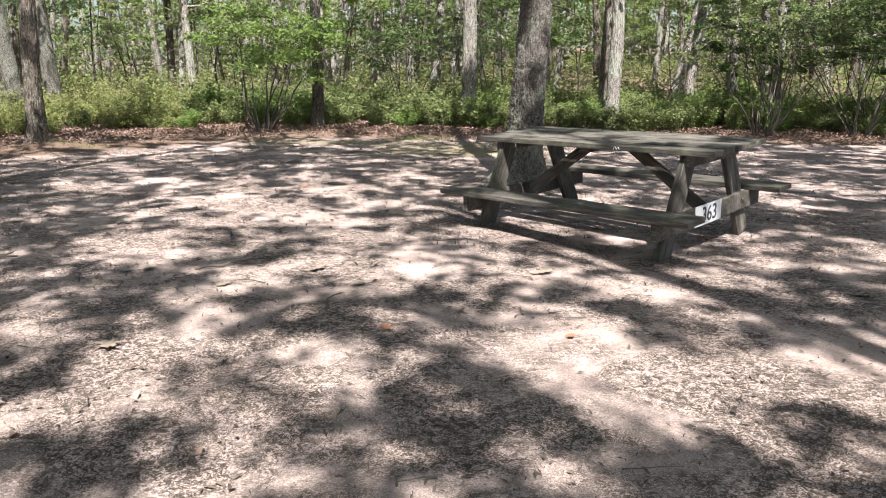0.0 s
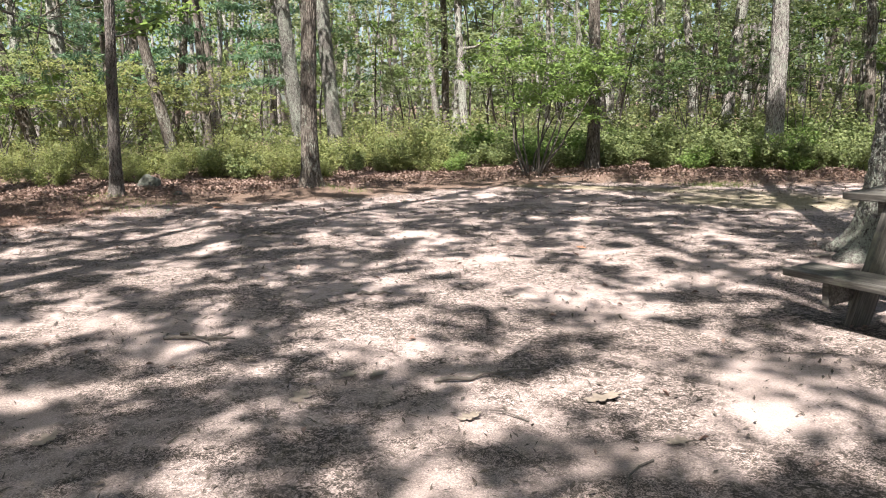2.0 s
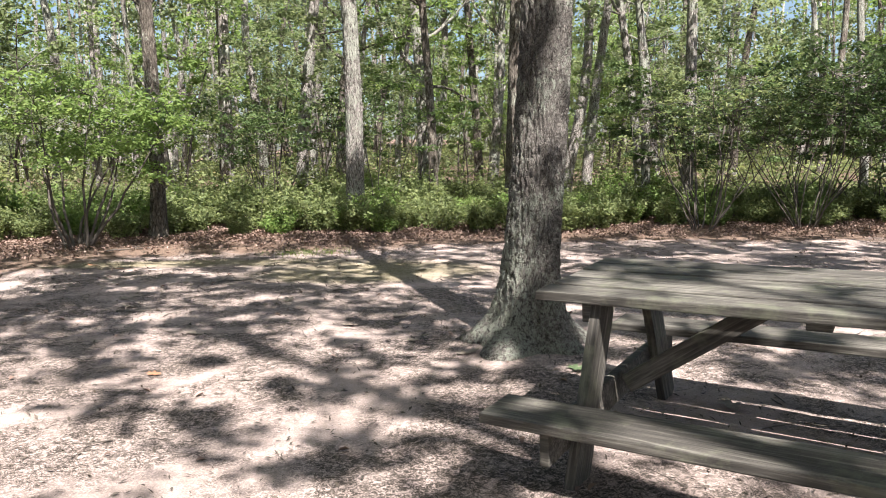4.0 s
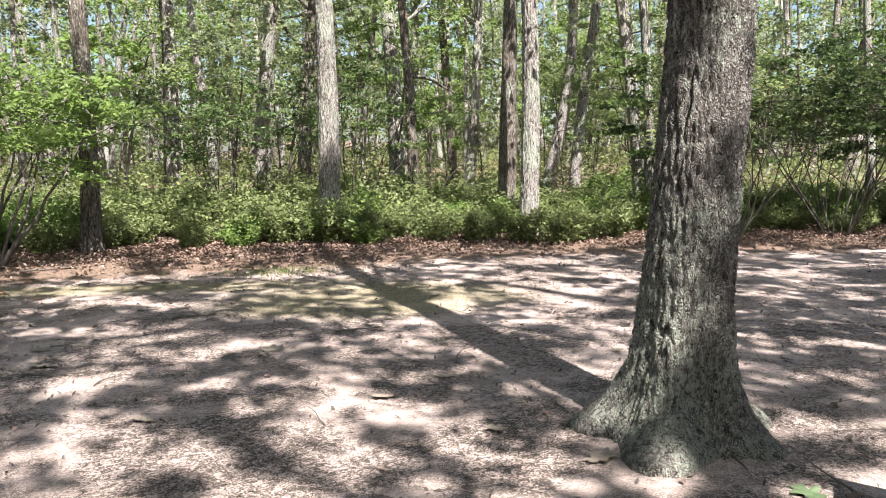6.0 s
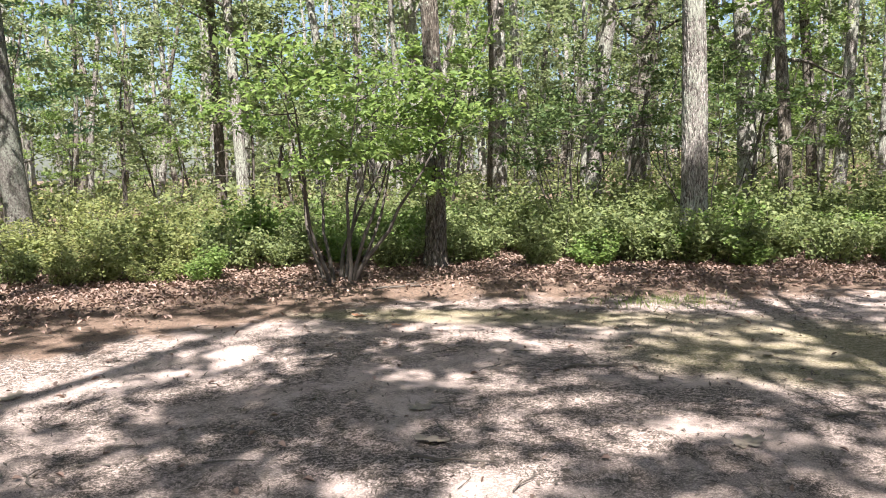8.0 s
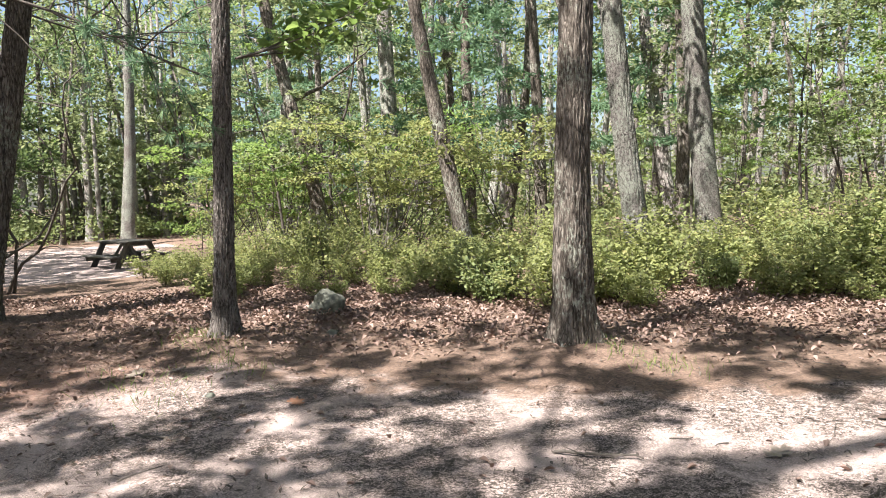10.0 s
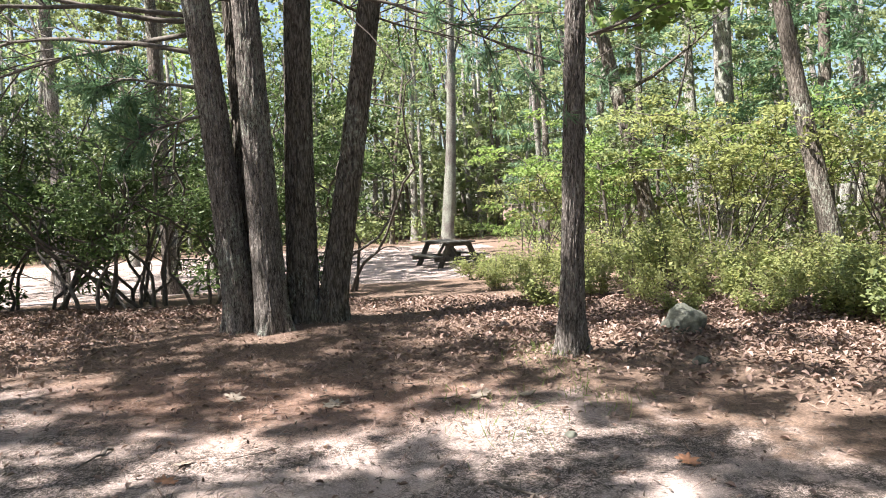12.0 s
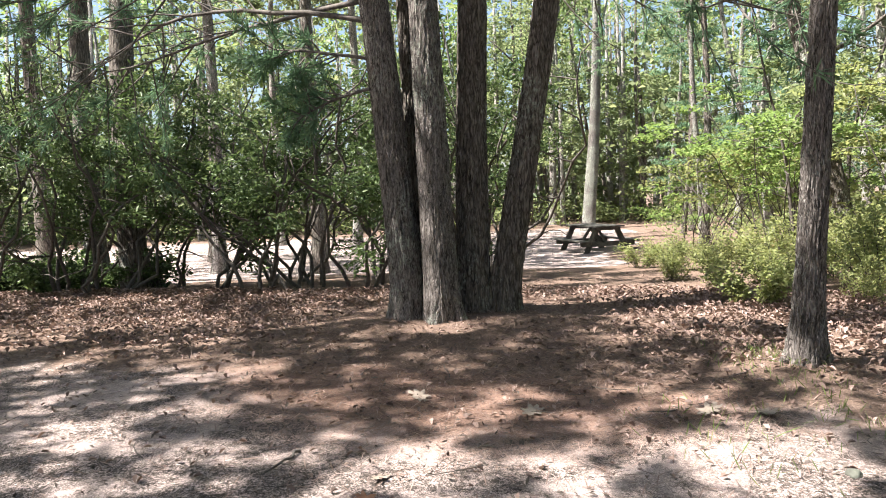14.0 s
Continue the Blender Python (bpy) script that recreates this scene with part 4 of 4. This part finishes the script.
# ---- picnic tables ----
def board(parent, name, size, m, mat=WOOD, bevel=0.006, label=""):
    bm = bmesh.new()
    bmesh.ops.create_cube(bm, size=1.0)
    bmesh.ops.scale(bm, vec=size, verts=bm.verts)
    if bevel:
        bmesh.ops.bevel(bm, geom=list(bm.edges), offset=bevel, segments=2, affect="EDGES", profile=0.6)
    return part(name, bm, mat, parent, label, m)


def slanted(a, b, roll=0.0):
    """The pose of a board whose length, along x, runs from a to b."""
    a, b = Vector(a), Vector(b)
    d = (b - a).normalized()
    q = d.to_track_quat("X", "Z")
    return Matrix.Translation((a + b) / 2) @ q.to_matrix().to_4x4() @ pose(0, 0, 0, roll), (b - a).length


def build_table(m, label, number=""):
    L, W, HT, HB, B = 2.19, 0.91, 0.785, 0.375, 1.77
    table = tagged(new("picnic_table"), label, "picnic table", "picnic tables")
    table.matrix_world = m
    r2 = random.Random(9)
    w = W / 5
    for k in range(5):
        board(table, "plank", (L + r2.uniform(-0.012, 0.012), w - 0.02, 0.042), pose(r2.uniform(-0.008, 0.008), -W / 2 + w * (k + 0.5), HT - 0.021 + r2.uniform(-0.002, 0.002), 0, 0, r2.uniform(-0.2, 0.2)))
    for s in (-1, 1):
        board(table, "seat", (L + 0.1, 0.25, 0.042), pose(0, s * (B / 2 - 0.125), HB - 0.021))
        x = s * 0.84
        board(table, "seat_support", (0.04, B - 0.06, 0.14), pose(x + s * 0.04, 0, HB - 0.042 - 0.07))
        board(table, "top_cleat", (0.04, W - 0.1, 0.09), pose(x + s * 0.04, 0, HT - 0.042 - 0.045))
        for e in (-1, 1):
            mm, length = slanted((x, e * 0.30, HT - 0.045), (x, e * 0.67, -0.03))
            board(table, "leg", (length, 0.17, 0.045), mm @ pose(0, 0, 0, 90))
            bm = bmesh.new()
            bmesh.ops.create_cone(bm, cap_ends=True, segments=10, radius1=0.014, radius2=0.011, depth=0.012)
            part("bolt", bm, STEEL, table, "", pose(x + s * 0.066, e * 0.52, HB - 0.1, 0, s * 90, 0))
        mm, length = slanted((s * 0.16, 0, HT - 0.05), (x - s * 0.0, 0, HB - 0.11))
        board(table, "brace", (length, 0.04, 0.09), mm)
    board(table, "centre_cleat", (0.09, W - 0.12, 0.04), pose(0, 0, HT - 0.042 - 0.02))
    if number:
        x = 0.31
        loops = []
        for k in range(2):
            loops.append(([(x + k * 0.026 + 0.011 * math.cos(a), -W / 2 + 0.007, HT - 0.034 + 0.022 * math.sin(a)) for a in np.linspace(math.pi, 0, 7)], [0.0022] * 7))
        child("paint_mark", tubes("paint_mark", loops, PLATE, 5), table, None, "small scribbled white paint mark")
        x = 0.84 + 0.04 + 0.023
        plate = board(table, "number_plate", (0.006, 0.42, 0.155), pose(x, -0.08, HB - 0.106), PLATE, 0.0015, "white plate with black stencilled number")
        curve = bpy.data.curves.new("number", "FONT")
        curve.offset = 0.0016
        curve.body, curve.size, curve.align_x, curve.align_y, curve.extrude = number, 0.165, "CENTER", "CENTER", 0.0008
        tmp = new("number", curve)
        bpy.context.view_layer.update()
        me = bpy.data.meshes.new_from_object(tmp.evaluated_get(bpy.context.evaluated_depsgraph_get()))
        bpy.data.objects.remove(tmp)
        me.materials.append(INK)
        child("number", me, plate, pose(0.0045, 0.01, -0.004, 90, 0, 90), "black stencilled digits")
    return table


TABLE = pose(1.42, 6.16, 0.0, 3.0, -1.0, math.degrees(-0.778))
build_table(TABLE, "weathered grey wooden picnic table with a white number plate", "363")
build_table(pose(-26.4, 13.75, height(-26.4, 13.75), 0, 0, 10), "weathered dark picnic table on the sunny sand")


# ---- rocks ----
def build_rock(x, y, s, seed, label):
    bm = bmesh.new()
    bmesh.ops.create_icosphere(bm, subdivisions=4, radius=1.0)
    for v in bm.verts:
        n = noise.noise(v.co * 1.1 + Vector((seed, 0, 0))) * 0.35 + noise.noise(v.co * 3 + Vector((seed, 3, 0))) * 0.1 + noise.noise(v.co * 9) * 0.03
        v.co = Vector((v.co.x * s[0], v.co.y * s[1], v.co.z * s[2])) * (1 + n)
    me = bpy.data.meshes.new("rock")
    bm.to_mesh(me)
    bm.free()
    me.materials.append(ROCK)
    me.polygons.foreach_set("use_smooth", [True] * len(me.polygons))
    ob = new("rock", me)
    ob.matrix_world = pose(x, y, height(x, y) + s[2] * 0.3)
    tagged(ob, label, "rock", "rocks")


build_rock(-9.42, 11.5, (0.19, 0.18, 0.17), 1, "grey lichen-covered boulder half buried in dead leaves")
build_rock(-8.4, 11.0, (0.07, 0.06, 0.04), 2, "small flat stone among dead leaves")
build_rock(-7.4, 9.6, (0.035, 0.03, 0.02), 3, "small stone on the sand")
for x, y in ((3.3, 16.1), (3.75, 15.9), (4.25, 16.15), (4.8, 16.3), (0.2, 16.55), (0.65, 16.45), (1.1, 16.5), (-0.3, 16.6), (2.0, 16.5), (2.7, 16.3)):
    bush = empty("bush", x, y, None, x * 77, "leafy green bush at a tree's foot", "bush", "bushes at the wood's edge")
    bush.scale = (0.9, 0.9, 0.95)
    tagged(child("stem_clump", BUSHES[int(abs(x * 10)) % 2][0], bush), kind="stuff")
    child("foliage", BUSHES[int(abs(x * 10)) % 2][1], bush)
for k in range(12):
    x, y = -15.0 - 1.9 * (k * 0.381 % 1), 0.2 + k * 0.36
    bush = empty("bush", x, y, None, k * 77, "low dark sprouting laurel under the thicket", "bush", "laurel thicket")
    bush.scale = (0.95, 0.95, 1.0)
    tagged(child("stem_clump", BUSHES[0][0], bush), kind="stuff")
    child("foliage", LAUREL_LOW, bush)
build_rock(-5.0, 34.0, (0.7, 0.5, 0.6), 4, "pale boulder deep in the wood")


# ---- dead leaves, twigs, grass ----
def lay_leaves(name, spots, size, seed, label, lift=0.03, mat=DEAD_LEAF, pile=0.0):
    r2 = np.random.default_rng(seed)
    at = spots.copy()
    at[:, 2] += lift + r2.uniform(0, 1, len(at)) * pile
    v, t = leaf_arrays(r2, at, size, 0.6, 0.8, 0.4)
    tagged(new(name, triangles(name, v, t, mat)), label, "leaf litter", kind="stuff")


def in_litter(x, y, r2):
    g = edge_gap(x, y)
    return -0.3 < g < 3.6 and far_sand(x, y) < 0.05 and r2.uniform() < smooth(-0.3, 2.0, g) and r2.uniform() < smooth(0.8, 2.6, math.hypot(x + 11, y - 8.3))


lay_leaves("leaf_litter", scattered(60000, (-17, -2), (11, 19), 61, in_litter), 0.049, 62, "brown curled dead oak leaves along the wood's edge", 0.02, DEAD_LEAF, 0.035)


def under_pine(x, y, r2):
    return r2.uniform() < math.exp(-(((x + 10.0) / 2.4) ** 2 + ((y - 8.6) / 2.3) ** 2))


def build_needle_mat():
    """Shed pine needles and small leaves under the clump."""
    r2 = np.random.default_rng(66)
    at = scattered(16000, (-14, 3.5), (-5.5, 13), 67, under_pine)
    at[:, 2] += 0.012
    v, t = leaf_arrays(r2, at, 0.075, 0.06, 0.9, 0.3)
    tagged(new("needle_mat", triangles("needle_mat", v, t, DEAD_LEAF)), "mat of shed rust-brown pine needles under the clump", "pine needles", kind="stuff")
    lay_leaves("fallen_leaves", scattered(1500, (-14, 3.5), (-5.5, 13), 68, under_pine), 0.036, 69, "dead leaves on the needle mat", 0.016)


build_needle_mat()


def on_clearing(x, y, r2):
    g = edge_gap(x, y)
    return g < 0.3 and r2.uniform() < math.exp(g * 0.55) + 0.10


lay_leaves("fallen_leaves", scattered(1300, (-13, -2), (9, 15), 63, on_clearing), 0.042, 64, "scattered dead leaves on the trodden soil", 0.012)


def build_twigs():
    r2 = np.random.default_rng(71)
    items = []
    for x, y, z in scattered(750, (-13, 0), (7, 16), 72, lambda x, y, r: edge_gap(x, y) < 2.5):
        a, l = r2.uniform(0, 6.283), r2.uniform(0.05, 0.28)
        pts = wander(r2, (x, y, z + 0.012), (math.cos(a), math.sin(a), 0), l, 3, 0.25)
        pts = [(p.x, p.y, height(p.x, p.y) + 0.008 + abs(p.z - z - 0.012) * 0.3) for p in pts]
        r = r2.uniform(0.0015, 0.005)
        items.append((pts, taper(r, r * 0.5, 4)))
    tagged(new("twigs", tubes("twigs", items, TWIG, 4)), "dry twigs scattered on the soil", "twigs", kind="stuff")


build_twigs()


def build_crumbs():
    """Small dark chips of bark and mast on the trodden soil."""
    spots = scattered(46000, (-11, 0.3), (5, 15), 73, lambda x, y, r: edge_gap(x, y) < 0.8 and r.uniform() < 0.15 + 1.3 * max(0.0, 0.5 + noise.noise(Vector((x * 1.1, y * 1.1, 3)))))
    r2 = np.random.default_rng(74)
    spots[:, 2] += 0.009
    v, t = kite_arrays(r2, spots, r2.choice([0.016, 0.022, 0.04], len(spots)), 0.32, 0.75)
    tagged(new("bark_chips", triangles("bark_chips", v, t, CHIP)), "small dark chips of bark, needle and leaf on the soil", "debris", kind="stuff")


build_crumbs()


def build_grass():
    r2 = np.random.default_rng(81)
    for x, y, n, spread, label in ((-0.45, 14.2, 420, 0.3, "tuft of green grass at the leaf edge"), (-7.9, 9.3, 90, 0.35, "sparse grass tuft on the soil"), (-8.0, 10.0, 90, 0.25, "sparse grass tuft on the soil"), (-5.9, 12.0, 130, 0.25, "mossy grass tuft at a trunk's foot"), (-9.0, 10.15, 220, 0.3, "mossy grass tuft at a trunk's foot")):
        at = np.stack([x + r2.normal(size=n) * spread, y + r2.normal(size=n) * spread * 0.5, np.zeros(n)], 1)
        at[:, 2] = [height(p[0], p[1]) + 0.03 for p in at]
        v, t = leaf_arrays(r2, at, 0.08, 0.06, 0.0, 0.1, np.tile((0, 0, 1.6), (n, 1)))
        tagged(new("grass_tuft", triangles("grass_tuft", v, t, GRASS)), label, "grass", kind="stuff")


build_grass()


# ---- single fallen leaves, sticks and a low leafy branch ----
def oak_leaf_mesh(name, mat, length=0.15):
    """A lobed leaf, slightly curled."""
    n = 40
    verts = [(0, 0, 0)]
    for i in range(n):
        a = 2 * math.pi * i / n
        lobe = 0.62 + 0.30 * math.cos(a * 7) * (0.35 + 0.65 * abs(math.sin(a)))
        x, y = math.cos(a) * length * 0.55 * (lobe + 0.35), math.sin(a) * length * 0.42 * (lobe + 0.1)
        verts.append((x, y, 0.4 * y * y / length + 0.15 * x * x / length + 0.004 * math.sin(i * 1.7)))
    faces = [(0, 1 + i, 1 + (i + 1) % n) for i in range(n)]
    return mesh_from(name, verts, faces, mat, True)


PALE_LEAF = plain_material("pale_dry_leaf", (0.22, 0.18, 0.145), 0.7, 0.3, 30)
RUST_LEAF = plain_material("rust_dry_leaf", (0.26, 0.125, 0.07), 0.7, 0.3, 30)
GREEN_LEAF = plain_material("fresh_green_leaf", (0.1, 0.14, 0.07), 0.6, 0.3, 30)
LEAVES = {"pale": oak_leaf_mesh("fallen_leaf", PALE_LEAF), "rust": oak_leaf_mesh("fallen_leaf", RUST_LEAF, 0.11), "green": oak_leaf_mesh("fallen_leaf", GREEN_LEAF)}
SAY = {"pale": "pale dry lobed oak leaf on the soil", "rust": "rust-coloured dry leaf on the soil", "green": "fresh green lobed leaf on the soil"}
rng = np.random.default_rng(91)
SINGLE = [(-1.45, 9.34, "pale"), (0.12, 8.72, "pale"), (-0.15, 12.22, "pale"), (0.96, 7.72, "green"), (-8.42, 8.48, "pale"), (-8.17, 9.64, "pale"), (-7.42, 7.64, "rust"), (-8.25, 9.37, "pale"), (-7.63, 7.69, "pale"), (-6.81, 9.9, "rust"), (2.56, 4.28, "pale")]
while len(SINGLE) < 60:
    x, y = float(rng.uniform(-10, 3)), float(rng.uniform(1, 13.5))
    if edge_gap(x, y) < 0.3:
        SINGLE.append((x, y, ("pale", "pale", "pale", "rust", "pale", "pale", "pale")[len(SINGLE) % 7]))
for x, y, kind in SINGLE:
    ob = new("fallen_leaf", LEAVES[kind])
    k = float(rng.uniform(0.6, 1.1))
    ob.matrix_world = pose(x, y, height(x, y) + 0.012, float(rng.uniform(-9, 9)), float(rng.uniform(-9, 9)), float(rng.uniform(0, 360))) @ Matrix.Scale(k, 4)
    tagged(ob, SAY[kind], "leaf", "fallen leaves")


def lay_stick(x0, y0, x1, y1, r, seed, forks=1):
    r2 = np.random.default_rng(seed)
    a, b = Vector((x0, y0, height(x0, y0) + r)), Vector((x1, y1, height(x1, y1) + r))
    line = [a.lerp(b, i / 7) + Vector((r2.normal(), r2.normal(), 0)) * 0.012 + Vector((0, 0, 0.012 * abs(math.sin(i * 1.7)))) for i in range(8)]
    items = [(line, taper(r, r * 0.45, 8))]
    for _ in range(forks):
        j = int(r2.integers(2, 6))
        w = wander(r2, line[j], (b - a) + Vector((r2.normal(), r2.normal(), 0.1)) * (b - a).length, (b - a).length * 0.35, 4, 0.12)
        w = [Vector((p.x, p.y, max(p.z, height(p.x, p.y) + 0.006))) for p in w]
        items.append((w, taper(r * 0.5, r * 0.2, 5)))
    tagged(new("stick", tubes("stick", items, TWIG, 6)), "dry fallen stick lying on the soil", "stick", "fallen sticks")


for k, q in enumerate([(-1.62, 4.66, -1.15, 4.95, 0.011), (-3.35, 4.85, -2.95, 4.95, 0.013), (-3.3, 4.95, -3.0, 4.82, 0.01), (-2.1, 2.98, -1.92, 3.1, 0.012), (2.1, 4.34, 2.5, 4.4, 0.008), (-1.45, 11.86, -1.05, 11.9, 0.01), (0.62, 8.14, 1.12, 8.05, 0.012), (-3.25, 14.85, -2.65, 15.2, 0.013), (-2.75, 6.1, -2.5, 6.15, 0.013), (-6.9, 9.0, -6.6, 9.15, 0.008), (-8.0, 7.3, -7.7, 7.2, 0.008), (-0.3, 10.9, 0.1, 11.0, 0.008), (-2.2, 10.3, -1.8, 10.25, 0.008), (-5.2, 10.4, -4.9, 10.6, 0.009)]):
    lay_stick(*q, 120 + k, 1 + k % 2)


def build_low_branch():
    """A low bough with broad bright leaves by the young oak."""
    r2 = np.random.default_rng(95)
    bough = tagged(new("leafy_bough"), "low bough of bright broad green leaves", "branch")
    bough.matrix_world = pose(-9.05, 10.6, height(-9.05, 10.6))
    lines = []
    for way, length in (((0.25, 0.75, 0.05), 1.5), ((0.05, 0.9, 0.22), 1.3), ((0.5, 0.6, 0.12), 1.4), ((-0.5, 0.8, 0.1), 1.3)):
        lines.append(wander(r2, (0.02, -0.05, 2.35), way, length, 8, 0.1))
    child("branch", tubes("branch", [(l, taper(0.012, 0.003, 9)) for l in lines], TWIG, 5), bough)
    c = [tuple(p) for l in lines for p in l[3:]]
    at = clumps(r2, c, [0.22] * len(c), 320, 0.4)
    v, t = leaf_arrays(r2, at, 0.11, 0.7, 0.7)
    child("foliage", triangles("foliage", v, t, BRIGHT_LEAF), bough)


build_low_branch()
